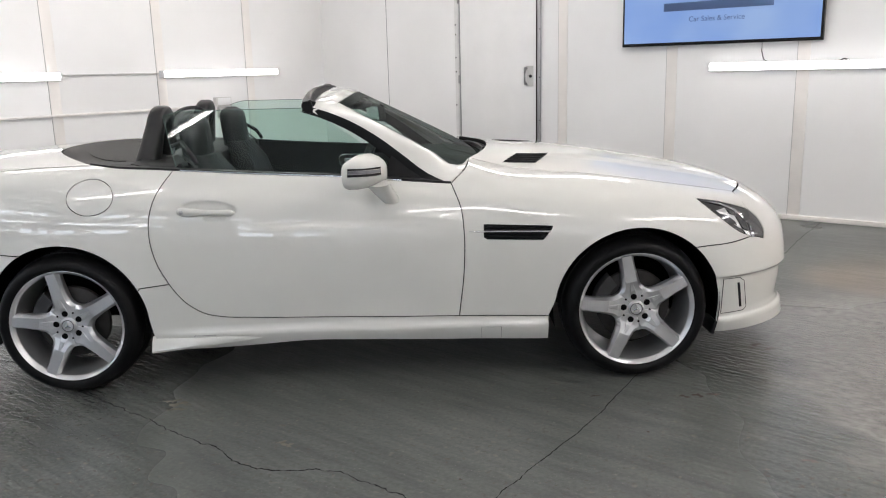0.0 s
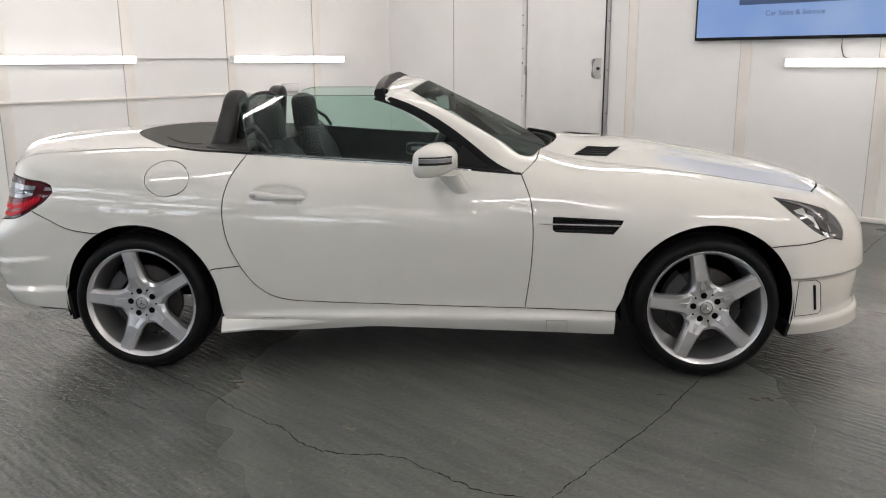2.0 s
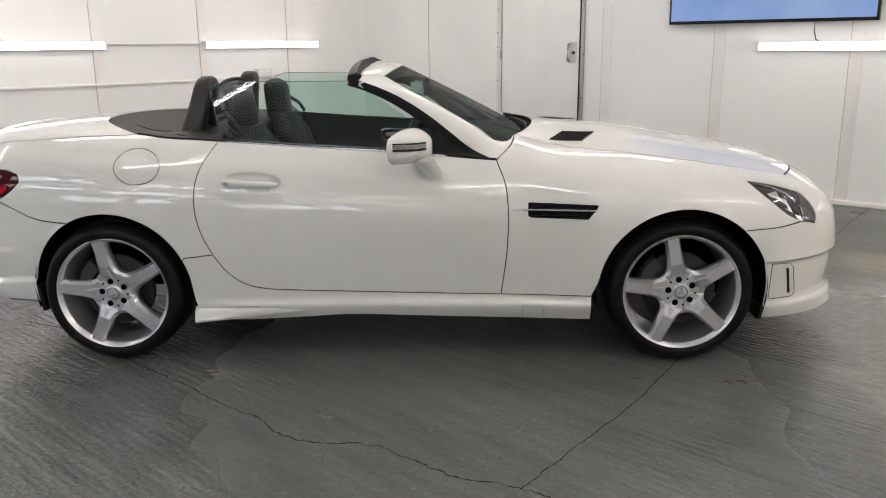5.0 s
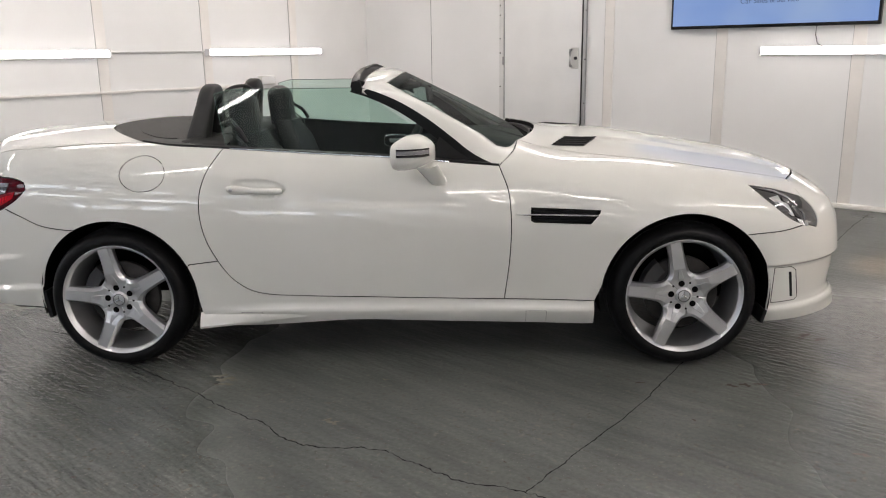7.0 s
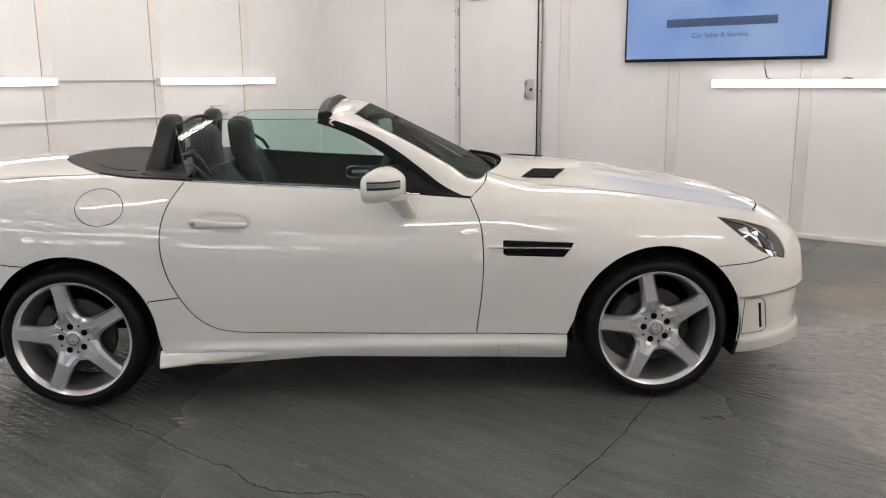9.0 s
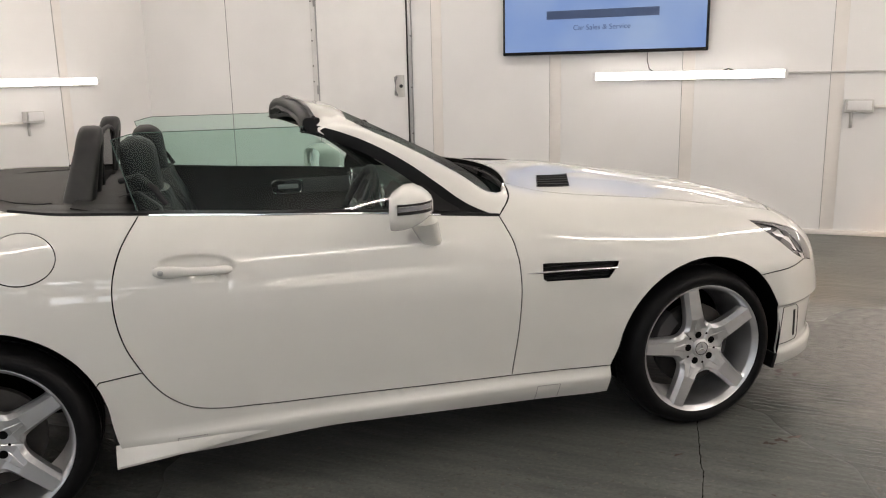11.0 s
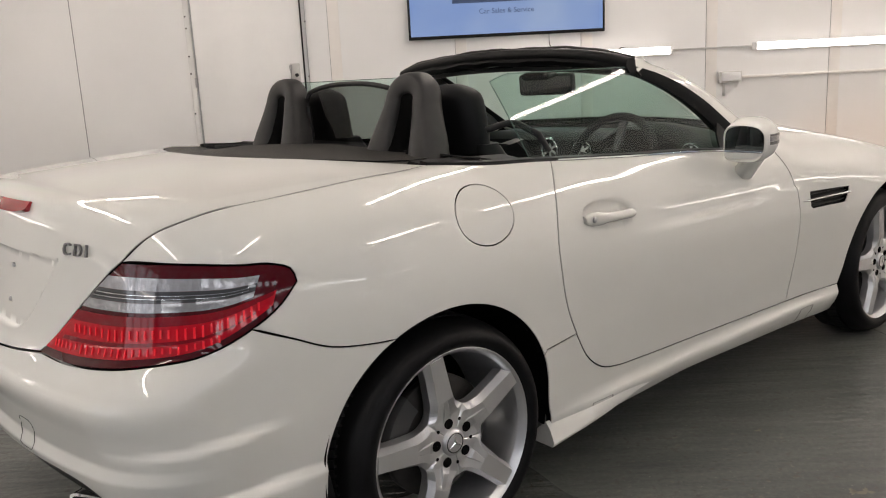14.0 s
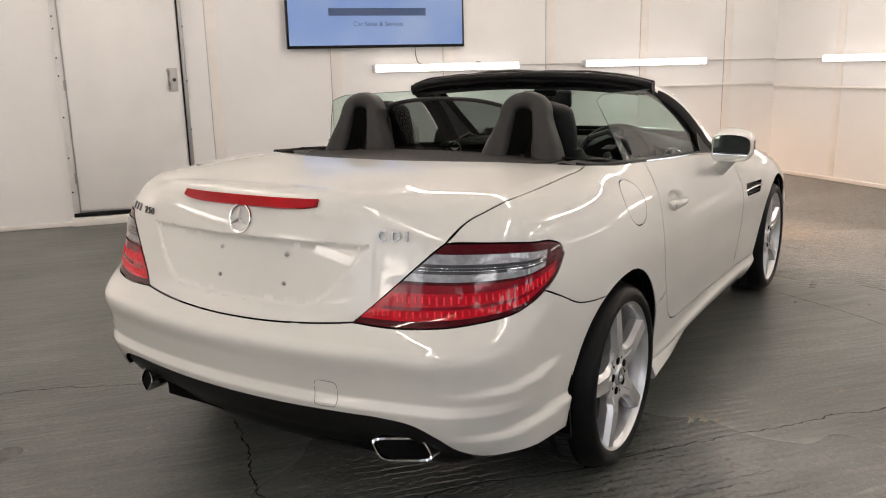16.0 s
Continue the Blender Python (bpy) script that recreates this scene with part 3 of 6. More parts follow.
TOPLINE = hermite([-2.05, -1.94, -1.7, -1.5, -1.3, -1.1, -0.9, -0.6, 0.2, 0.48, 0.65, 1.0, 1.4, 1.65, 1.85, 2.0, 2.1],
                  [0.93, 0.962, 0.988, 1.0, 1.008, 1.006, 1.02, 1.09, 1.09, 1.0, 0.962, 0.93, 0.868, 0.822, 0.772, 0.715, 0.62])
REAR = hermite([0.10, 0.20, 0.30, 0.36, 0.43, 0.50, 0.556, 0.568, 0.590, 0.625, 0.66, 0.75, 0.86, 0.93, 1.0],
               [-1.86, -1.95, -2.02, -2.045, -2.056, -2.070, -2.086, -2.084, -2.070, -2.053, -2.036, -2.012, -1.988, -1.968, -1.94])
FRONT = hermite([0.10, 0.18, 0.25, 0.40, 0.55, 0.65, 0.72, 0.80, 1.0],
                [2.02, 2.055, 2.045, 2.06, 2.058, 2.04, 2.00, 1.92, 1.6])


def ramp01(x, a, b):
    return np.clip((x - a) / (b - a), 0, 1)


def smax(a, b, k):
    h = np.maximum(k - np.abs(a - b), 0) / k
    return np.maximum(a, b) + h * h * k * 0.25


def body(p):
    """Below nought inside the car's outer skin."""
    x, y, z = p[..., 0], np.abs(p[..., 1]), p[..., 2]
    zs = z - RISE(x) * step01(z, 0.45, 0.75)
    w = PLAN(x) - TUCK(zs)
    mid = step01(x, -0.95, -0.6) * step01(-x, -0.95, -0.75)
    w = w + 0.022 * mid * (1 - step01(z, 0.255, 0.285))
    w = w - 0.010 * mid * (1 - step01(z, 0.13, 0.235))
    crease = step01(x, -0.75, -0.1) * step01(-x, -1.05, -0.8)
    w = w + 0.008 * crease * (1 - step01(z - 0.02 * (x - 0.4), 0.715, 0.728)) * step01(z, 0.4, 0.7)
    rb = step01(-x, 1.50, 1.60)
    zl, zu = z - 0.06 * (x + 1.7), z - 0.10 * (x + 1.7)
    w = w + 0.023 * rb * (1 - ramp01(zl, 0.345, 0.362)) * ramp01(zl, 0.12, 0.335)
    w = w + 0.018 * rb * (1 - ramp01(zu, 0.484, 0.500)) * ramp01(zu, 0.36, 0.484) * step01(-x, 1.60, 1.75)
    fb = step01(x, 1.5, 1.6)
    w = w + 0.019 * fb * (1 - ramp01(z, 0.244, 0.258)) + 0.024 * fb * ramp01(z, 0.436, 0.446) * (1 - ramp01(z, 0.446, 0.58))
    top = TOPLINE(x) - (0.055 + 0.065 * step01(x, 0.3, 0.7)) * y ** 2 - 0.045 * y ** 4
    dome = step01(x, 0.75, 1.0) * step01(-x, -1.95, -1.6)
    top = top + dome * 0.010 * (1 - step01(y, 0.30, 0.37))
    front = 0.018 * (1 - ramp01(z, 0.244, 0.258)) - 0.012 * ramp01(z, 0.262, 0.285) * (1 - ramp01(z, 0.425, 0.446)) + 0.012 * ramp01(z, 0.428, 0.446) * (1 - ramp01(z, 0.446, 0.56)) + FRONT(z) - 0.24 * y ** 2 - 0.32 * y ** 4
    rear = -0.016 * (1 - ramp01(z, 0.408, 0.436)) * ramp01(z, 0.30, 0.408) + REAR(z) + (0.19 + 0.06 * step01(z, 0.58, 0.68)) * y ** 2 + (0.05 + 0.07 * step01(z, 0.58, 0.68)) * y ** 4
    k_side = 0.07 + 0.09 * step01(x, 0.2, 1.2)
    g = smax(y - w, z - top, k_side)
    g = smax(g, x - front, 0.16)
    lip = 0.05 + 0.10 * step01(y, 0.35, 0.7)
    return smax(g, rear - x, lip)


def meet(eye, way, far=1.8):
    """Where rays from inside leave the skin."""
    eye, way = np.broadcast_arrays(np.array(eye, float), np.array(way, float))
    lo, hi = np.zeros(eye.shape[:-1]), np.full(eye.shape[:-1], far)
    flo, fhi = np.full(lo.shape, -1.0), np.full(lo.shape, 1.0)
    for k in range(12):
        m = (lo + hi) / 2 if k < 7 else lo + (hi - lo) * np.clip(flo / (flo - fhi), 0.02, 0.98)
        fm = body(eye + way * m[..., None])
        inside = fm < 0
        lo, hi = np.where(inside, m, lo), np.where(inside, hi, m)
        flo, fhi = np.where(inside, fm, flo), np.where(inside, fhi, fm)
    return eye + way * m[..., None]


def slope(p, e=0.004):
    g = np.stack([body(p + np.eye(3)[i] * e) - body(p - np.eye(3)[i] * e) for i in range(3)], -1)
    return g / (np.linalg.norm(g, axis=-1, keepdims=True) + 1e-12)


def side(x, z):
    return meet((x, 0, z), (0, -1, 0))


def top_at(x, y):
    return meet((x, y, 0.4), (0, 0, 1))


def rear_at(y, z):
    return meet((-1.0, y, z), (-1, 0, 0))


def front_at(y, z):
    return meet((1.0, y, z), (1, 0, 0))


class Round:
    """Side and top, wrapped round a line along the car."""
    def flat(self, p):
        return np.stack([p[:, 0], np.arctan2(p[:, 2] - 0.45, -p[:, 1]) * 0.75], -1)

    def bend(self, q):
        a = q[:, 1] / 0.75
        o = np.zeros(len(q))
        return meet(np.stack([q[:, 0], o, o + 0.45], -1), np.stack([o, -np.cos(a), np.sin(a)], -1))


class End:
    """Nose or tail, wrapped round an upright line."""
    def __init__(self, x, way):
        self.x, self.way = x, way

    def flat(self, p):
        return np.stack([np.arctan2(p[:, 1], self.way * (p[:, 0] - self.x)) * 0.9, p[:, 2]], -1)

    def bend(self, q):
        a = q[:, 0] / 0.9
        o = np.zeros(len(q))
        return meet(np.stack([o + self.x, o, q[:, 1]], -1), np.stack([self.way * np.cos(a), np.sin(a), o], -1))


class Lid:
    """Deck and tail, wrapped round a line across the car."""
    def flat(self, p):
        return np.stack([p[:, 1], np.arctan2(p[:, 2] - 0.5, -(p[:, 0] + 1.2)) * 0.6], -1)

    def bend(self, q):
        a = q[:, 1] / 0.6
        o = np.zeros(len(q))
        return meet(np.stack([o - 1.2, q[:, 0], o + 0.5], -1), np.stack([-np.cos(a), o, np.sin(a)], -1))


def inside_mask(q, loops):
    c = np.zeros(len(q), bool)
    for lp in loops:
        a, b = lp, np.roll(lp, -1, axis=0)
        for (x0, y0), (x1, y1) in zip(a, b):
            if y0 != y1:
                hit = ((y0 > q[:, 1]) != (y1 > q[:, 1])) & (q[:, 0] < (x1 - x0) * (q[:, 1] - y0) / (y1 - y0) + x0)
                c ^= hit
    return c


def ring(lines):
    """One closed outline from lines end to end."""
    pts = []
    for ln in lines:
        for p in ln:
            if not pts or np.linalg.norm(p - pts[-1]) > 0.003:
                pts.append(p)
    while np.linalg.norm(pts[0] - pts[-1]) < 0.003:
        pts.pop()
    return np.array(pts)


def shrink(q, gap):
    area = 0.5 * np.sum(q[:, 0] * np.roll(q[:, 1], -1) - np.roll(q[:, 0], -1) * q[:, 1])
    t = np.roll(q, -1, axis=0) - np.roll(q, 1, axis=0)
    t /= np.linalg.norm(t, axis=1, keepdims=True) + 1e-12
    n = np.stack([-t[:, 1], t[:, 0]], -1) * (1 if area > 0 else -1)
    return q + n * gap


from mathutils.geometry import delaunay_2d_cdt


def panel(name, chart, outline, mat, parent, label="", holes=(), res=0.028, gap=0.0021, deep=0.022, push=None, sink=0.0, flip=False, lines=()):
    """A piece of the car's skin inside an outline, with its edges turned in."""
    loops = [shrink(chart.flat(outline), gap)] + [shrink(chart.flat(h), -gap) for h in holes]
    lo, hi = loops[0].min(0), loops[0].max(0)
    gx, gy = np.meshgrid(np.arange(lo[0], hi[0], res), np.arange(lo[1], hi[1], res))
    gx = gx + (np.arange(gx.shape[0]) % 2)[:, None] * res * 0.5
    g = np.stack([gx.ravel(), gy.ravel()], -1)
    g = g[inside_mask(g, loops)]
    marks = [chart.flat(ln) for ln in lines]
    rim = np.concatenate(loops + marks)
    near = np.array([np.min(np.sum((rim - p) ** 2, axis=1)) for p in g]) if len(g) else np.zeros(0)
    g = g[near > (res * 0.45) ** 2] if len(g) else g
    pts = np.concatenate([rim, g]) if len(g) else rim
    edges, k = [], 0
    for lp in loops + marks:
        edges += [(k + i, k + (i + 1) % len(lp)) for i in range(len(lp))]
        k += len(lp)
    out = delaunay_2d_cdt([Vector(p) for p in pts], edges, [], 0, 1e-7)
    q = np.array([tuple(v) for v in out[0]])
    tri = np.array([tuple(t) for t in out[2]])
    tri = tri[inside_mask(q[tri].mean(1), loops)]
    v = chart.bend(q)
    n = slope(v)
    moved = np.zeros(len(v))
    if push is not None:
        moved = push(v)
        v = v + n * moved[:, None]
    if sink:
        v = v - n * sink
    a, b, c = v[tri[:, 0]], v[tri[:, 1]], v[tri[:, 2]]
    face_n = np.cross(b - a, c - a)
    wrong = np.sum(face_n * n[tri].mean(1), axis=1) < 0
    tri[wrong] = tri[wrong][:, ::-1]
    count = {}
    for t in tri:
        for i in range(3):
            e = (t[i], t[(i + 1) % 3])
            count[e] = True
    border = [e for e in count if (e[1], e[0]) not in count]
    verts, faces, norms = list(v), [tuple(t) for t in tri], list(n)
    norms = [np.zeros(3) if abs(d) > 1e-6 else w for w, d in zip(norms, moved)]
    made, gap_shade = {}, []
    for e in border:
        for i in e:
            if i not in made:
                made[i] = len(verts)
                verts += [v[i] - n[i] * 0.0006, v[i] - n[i] * 0.0035, v[i] - n[i] * deep]
                norms += [np.zeros(3)] * 3
        p, r = made[e[0]], made[e[1]]
        faces.append((r, p, p + 1, r + 1))
        gap_shade.append(len(faces))
        faces.append((r + 1, p + 1, p + 2, r + 2))
    if flip:
        verts = [np.array((w[0], -w[1], w[2])) for w in verts]
        norms = [np.array((w[0], -w[1], w[2])) for w in norms]
        faces = [q2[::-1] for q2 in faces]
    ob = mesh_object(name, verts, faces, mat, parent, label, True, None if lines else norms)
    if lines:
        ob.data.set_sharp_from_angle(angle=radians(24))
        ob.data.normals_split_custom_set_from_vertices([tuple(map(float, w)) for w in norms])
    # deep part of the turned-in edges coloured near black as shade in the gaps
    ob.data.materials.append(DARK)
    for i in gap_shade:
        ob.data.polygons[i].material_index = 1
    return ob


def mirrored(points):
    return np.array(points) * np.array((1, -1, 1))


def side_curve(points, step=0.015):
    return np.array([side(x, z) for x, z in curve([(a, b, 0) for a, b in points], step)[:, :2]])


car = empty("car", "white two-seat roadster with its roof folded away", "car")
ROUND, TAIL, NOSE, LID = Round(), End(-1.0, -1.0), End(1.0, 1.0), Lid()

# shut lines
belt = side_curve([(-0.742, 0.945), (-0.39, 0.920), (0.0, 0.897), (0.25, 0.876), (0.43, 0.862)])
door_front = side_curve([(0.43, 0.862), (0.468, 0.762), (0.478, 0.667), (0.475, 0.497), (0.452, 0.294)])
door_low = side_curve([(0.452, 0.294), (0.1, 0.300), (-0.156, 0.306), (-0.45, 0.315), (-0.56, 0.322), (-0.63, 0.338), (-0.70, 0.384), (-0.757, 0.459), (-0.768, 0.478)])
door_rear = side_curve([(-0.768, 0.478), (-0.806, 0.559), (-0.828, 0.658), (-0.828, 0.756), (-0.80, 0.852), (-0.742, 0.945)])
fender_low = side_curve([(0.452, 0.294), (0.836, 0.288)])


def arch(cx, r, a0, a1, cz=0.316, squash=1.0):
    return [(cx + r * math.cos(radians(a)), cz + squash * r * math.sin(radians(a))) for a in np.linspace(a0, a1, 26)]


arch_front = side_curve([(0.836, 0.288)] + arch(FA, 0.352, 172, 48, 0.316) + [])
arch_front_low = side_curve([arch(FA, 0.352, 48, 47)[0]] + arch(FA, 0.352, 40, -20, 0.316))
arch_rear = side_curve(arch(RA, 0.343, 24, 118, 0.312))
arch_rear_low = side_curve([(-0.836, 0.175), (-0.856, 0.24)] + arch(RA, 0.343, 4, 24, 0.312))
arch_rear_back = side_curve(arch(RA, 0.343, 118, 184, 0.312) + [(-1.54, 0.25)])
quarter_low = np.array([arch_rear[0], *side_curve([(arch_rear[0][0] + 0.01, arch_rear[0][2] + 0.012), (-0.768, 0.478)])])

sill = ring([quarter_low, door_low[::-1], fender_low, side_curve([(0.836, 0.288), (0.838, 0.176)]),
             side_curve([(0.838, 0.176), (0.33, 0.186), (-0.02, 0.196), (-0.186, 0.20), (-0.40, 0.186), (-0.56, 0.176), (-0.836, 0.172)]), arch_rear_low])

# tail lamp outline
lamp_top = np.array([side(-1.586, 0.786), side(-1.591, 0.810), *[TAIL.bend(TAIL.flat(np.array([[x, y, z]])))[0] for x, y, z in ((-1.618, -0.80, 0.828), (-1.68, -0.785, 0.834), (-1.77, -0.72, 0.845))], rear_at(-0.625, 0.848)])
lamp_in = np.array([rear_at(-0.625, 0.848), rear_at(-0.56, 0.785), rear_at(-0.49, 0.715), rear_at(-0.412, 0.640)])
lamp_low = np.array([rear_at(-0.412, 0.640), rear_at(-0.52, 0.634), *[TAIL.bend(TAIL.flat(np.array([[x, y, z]])))[0] for x, y, z in ((-1.86, -0.70, 0.648), (-1.76, -0.78, 0.668), (-1.68, -0.81, 0.705), (-1.614, -0.82, 0.748))], side(-1.586, 0.786)])
lamp_top, lamp_in, lamp_low = curve(lamp_top), curve(lamp_in), curve(lamp_low)
cut = int(len(lamp_low) * 0.80)
bumper_seam = curve([lamp_low[cut], side(-1.62, 0.672), side(-1.53, 0.632), side(-1.44, 0.618), arch_rear[-1]])
lid_side = curve([rear_at(-0.625, 0.848), top_at(-1.815, -0.660), top_at(-1.76, -0.690), top_at(-1.66, -0.714), top_at(-1.50, -0.724), top_at(-1.35, -0.726), top_at(-1.22, -0.718), top_at(-1.115, -0.694)])
quarter_top = curve([top_at(-1.115, -0.694), side(-0.98, 0.958), side(-0.85, 0.952), side(-0.742, 0.945)])
quarter = ring([quarter_low[::-1], arch_rear, bumper_seam[::-1], lamp_low[cut:], lamp_top, lid_side, quarter_top, door_rear[::-1]])
lid_low = np.array([rear_at(y, 0.640 - 0.024 * (1 - (y / 0.412) ** 2)) for y in np.linspace(-0.412, 0.412, 40)])
deck_line = np.array([top_at(-1.455 + 0.34 * (abs(y) / 0.694) ** 2.3, y) for y in np.linspace(0.694, -0.694, 50)])
boot = ring([lid_side[::-1], lamp_in, lid_low, mirrored(lamp_in)[::-1], mirrored(lid_side), deck_line])
bumper_edge = side_curve([(-1.54, 0.25), (-1.575, 0.262), (-1.64, 0.266), (-1.70, 0.267)])
diffuser_line = curve([bumper_edge[-1], *[TAIL.bend(TAIL.flat(np.array([[x, y, z]])))[0] for x, y, z in ((-1.80, -0.78, 0.274), (-1.886, -0.714, 0.281))], rear_at(-0.675, 0.300), rear_at(-0.640, 0.338), rear_at(-0.585, 0.374), rear_at(-0.50, 0.388), rear_at(-0.40, 0.389), rear_at(-0.2, 0.386), rear_at(0, 0.385)])
bumper_half = [arch_rear_back, bumper_edge, diffuser_line]
bumper = ring([arch_rear_back, bumper_edge, diffuser_line, mirrored(diffuser_line)[::-1], mirrored(bumper_edge)[::-1], mirrored(arch_rear_back)[::-1],
               mirrored(bumper_seam)[::-1], mirrored(lamp_low[:cut + 1])[::-1], lid_low[::-1], lamp_low[:cut + 1], bumper_seam])

# nose outlines
bonnet_side = curve([top_at(0.515, -0.60), top_at(0.8, -0.625), top_at(1.2, -0.625), top_at(1.5, -0.605), top_at(1.70, -0.575)])
bonnet_rear = np.array([top_at(0.515 + 0.11 * (1 - (y / 0.60) ** 2), y) for y in np.linspace(0.60, -0.60, 40)])
bonnet_front = np.array([top_at(1.70 + 0.17 * (1 - (y / 0.575) ** 2), y) for y in np.linspace(-0.575, 0.575, 40)])
bonnet = ring([bonnet_side, bonnet_front, mirrored(bonnet_side)[::-1], bonnet_rear])
pillar_seam = curve([top_at(0.515, -0.60), meet((0.49, 0, 0.45), tuple(np.array((0, -0.69, 0.45)) / np.linalg.norm((0.69, 0.45)))), side(0.43, 0.862)])
lamp_corner = NOSE.bend(NOSE.flat(np.array([[1.690, -0.665, 0.706]])))[0]
head_top = curve([lamp_corner, NOSE.bend(NOSE.flat(np.array([[1.59, -0.74, 0.748]])))[0], side(1.485, 0.765)])
head_low = curve([side(1.485, 0.765), side(1.56, 0.70), side(1.645, 0.635), NOSE.bend(NOSE.flat(np.array([[1.74, -0.70, 0.583]])))[0]])
head_front = curve([head_low[-1], NOSE.bend(NOSE.flat(np.array([[1.755, -0.690, 0.612]])))[0], NOSE.bend(NOSE.flat(np.array([[1.728, -0.672, 0.660]])))[0], lamp_corner])
cut2 = int(len(head_low) * 0.80)
nose_seam = curve([head_low[cut2], side(1.60, 0.588), side(1.50, 0.582), arch_front[-1]])
fender = ring([door_front, fender_low, arch_front, nose_seam[::-1], head_low[:cut2 + 1][::-1], head_top[::-1], bonnet_side[::-1], pillar_seam])
nose_edge = np.array([NOSE.bend(np.array([[a, 0.185]]))[0] for a in np.linspace(NOSE.flat(arch_front_low[-1:])[0][0], -NOSE.flat(arch_front_low[-1:])[0][0], 70)])
nose = ring([arch_front_low, nose_edge, mirrored(arch_front_low)[::-1], mirrored(nose_seam)[::-1], mirrored(head_low[cut2:]), mirrored(head_front), bonnet_front[::-1], head_front[::-1], head_low[cut2:][::-1], nose_seam])
headlamp = ring([head_low, head_front, head_top])
tail_lamp = ring([lamp_top, lamp_in, lamp_low])

# openings
flap_c = (-1.068, 0.850)
flap = np.array([side(flap_c[0] + 0.094 * math.cos(a), flap_c[1] + 0.071 * math.sin(a)) for a in np.linspace(0, 2 * math.pi, 60)[:-1]])
VENT = [(0.562, 0.695), (0.848, 0.684), (0.842, 0.672), (0.808, 0.630), (0.574, 0.636), (0.562, 0.644)]
vent = ring([side_curve([VENT[i], VENT[(i + 1) % 6]]) for i in range(6)])
cup_c = (-0.585, 0.785)
cup_lines = [np.array([side(cup_c[0] + 0.124 * k * math.cos(a), cup_c[1] + 0.006 + 0.037 * k * math.sin(a) - 0.07 * 0.124 * k * math.cos(a)) for a in np.linspace(0, 2 * math.pi, 56)[:-1]]) for k in (1.0, 0.87)]


def handle_cup(v):
    lean = v[:, 2] - cup_c[1] - 0.006 + 0.07 * (v[:, 0] - cup_c[0])
    r = np.sqrt(((v[:, 0] - cup_c[0]) / 0.124) ** 2 + (lean / 0.037) ** 2)
    return -0.019 * np.clip((1 - r) / 0.13, 0, 1) ** 0.8


def rounded(points, radius, n=7):
    """A closed outline with rounded corners."""
    out, k = [], len(points)
    for i in range(k):
        p, a, b = (np.array(points[j % k], float) for j in (i, i - 1, i + 1))
        r = radius[i]
        ta, tb = p + (a - p) / np.linalg.norm(a - p) * r, p + (b - p) / np.linalg.norm(b - p) * r
        for t in np.linspace(0, 1, n if r > 0.006 else 2):
            out.append((1 - t) ** 2 * ta + 2 * t * (1 - t) * p + t * t * tb)
    dense = []
    for p, q in zip(out, out[1:] + out[:1]):
        for t in np.linspace(0, 1, max(2, int(np.linalg.norm(q - p) / 0.012) + 1))[:-1]:
            dense.append(p * (1 - t) + q * t)
    return np.array(dense)


PLATE = rounded([(0.440, 0.843), (-0.440, 0.843), (-0.300, 0.660), (0.300, 0.660)], (0.010, 0.010, 0.075, 0.075))
PLATE_IN = shrink(PLATE, 0.009)
plate_lines = [np.array([rear_at(y, z) for y, z in q]) for q in (PLATE, PLATE_IN)]


def plate_recess(v):
    """Flat-backed hollow for the number plate."""
    q = v[:, 1:]
    away = np.full(len(v), 9.0)
    for p0, p1 in zip(PLATE, np.roll(PLATE, -1, axis=0)):
        d = p1 - p0
        t = np.clip(((q - p0) @ d) / (d @ d), 0, 1)
        away = np.minimum(away, np.linalg.norm(q - p0 - t[:, None] * d, axis=1))
    inside = np.where(inside_mask(q, [PLATE]), np.clip((away - 0.0004) / 0.008, 0, 1), 0.0)
    back = -2.014 + 0.24 * (v[:, 2] - 0.66) + 0.17 * v[:, 1] ** 2
    lip = 0.010 * step01(v[:, 2], 0.925, 0.955) * step01(-v[:, 0], 1.85, 1.93)
    return -np.clip(back - v[:, 0], 0.006, 0.05) * inside * step01(-v[:, 0], 1.8, 1.85) + lip


for flip in (False, True):
    door_part = panel("door", ROUND, ring([door_front, door_low, door_rear, belt]), PAINT, car, "", push=handle_cup, lines=cup_lines, res=0.018 if not flip else 0.03, flip=flip)
    panel("fender", ROUND, fender, PAINT, car, "", holes=[vent], flip=flip)
    panel("rear_quarter", ROUND, quarter, PAINT, car, "", holes=[flap] if not flip else [], flip=flip, res=0.025)
    panel("side_sill", ROUND, sill, PAINT, car, "", flip=flip, res=0.02)
    panel("headlamp", NOSE, headlamp, HEAD_LENS, car, "clear headlamp", sink=0.001, flip=flip)
    lamp = panel("tail_lamp", TAIL, tail_lamp, DARK_RED, car, "red and clear tail lamp", sink=0.0005, res=0.02, flip=flip)
panel("fuel_flap", ROUND, flap, PAINT, car, gap=0.001)
panel("boot_lid", LID, boot, PAINT, car, push=plate_recess, lines=plate_lines, res=0.0105, gap=0.0022)
panel("rear_bumper", TAIL, bumper, PAINT, car, res=0.0095)
panel("bonnet", ROUND, bonnet, PAINT, car, res=0.03)
panel("front_bumper", NOSE, nose, PAINT, car, res=0.011)

# ---- lamps, badges and trim of the car ----
def on_tail(y, z, out=0.0):
    p = rear_at(y, z)
    return p + slope(p[None])[0] * out


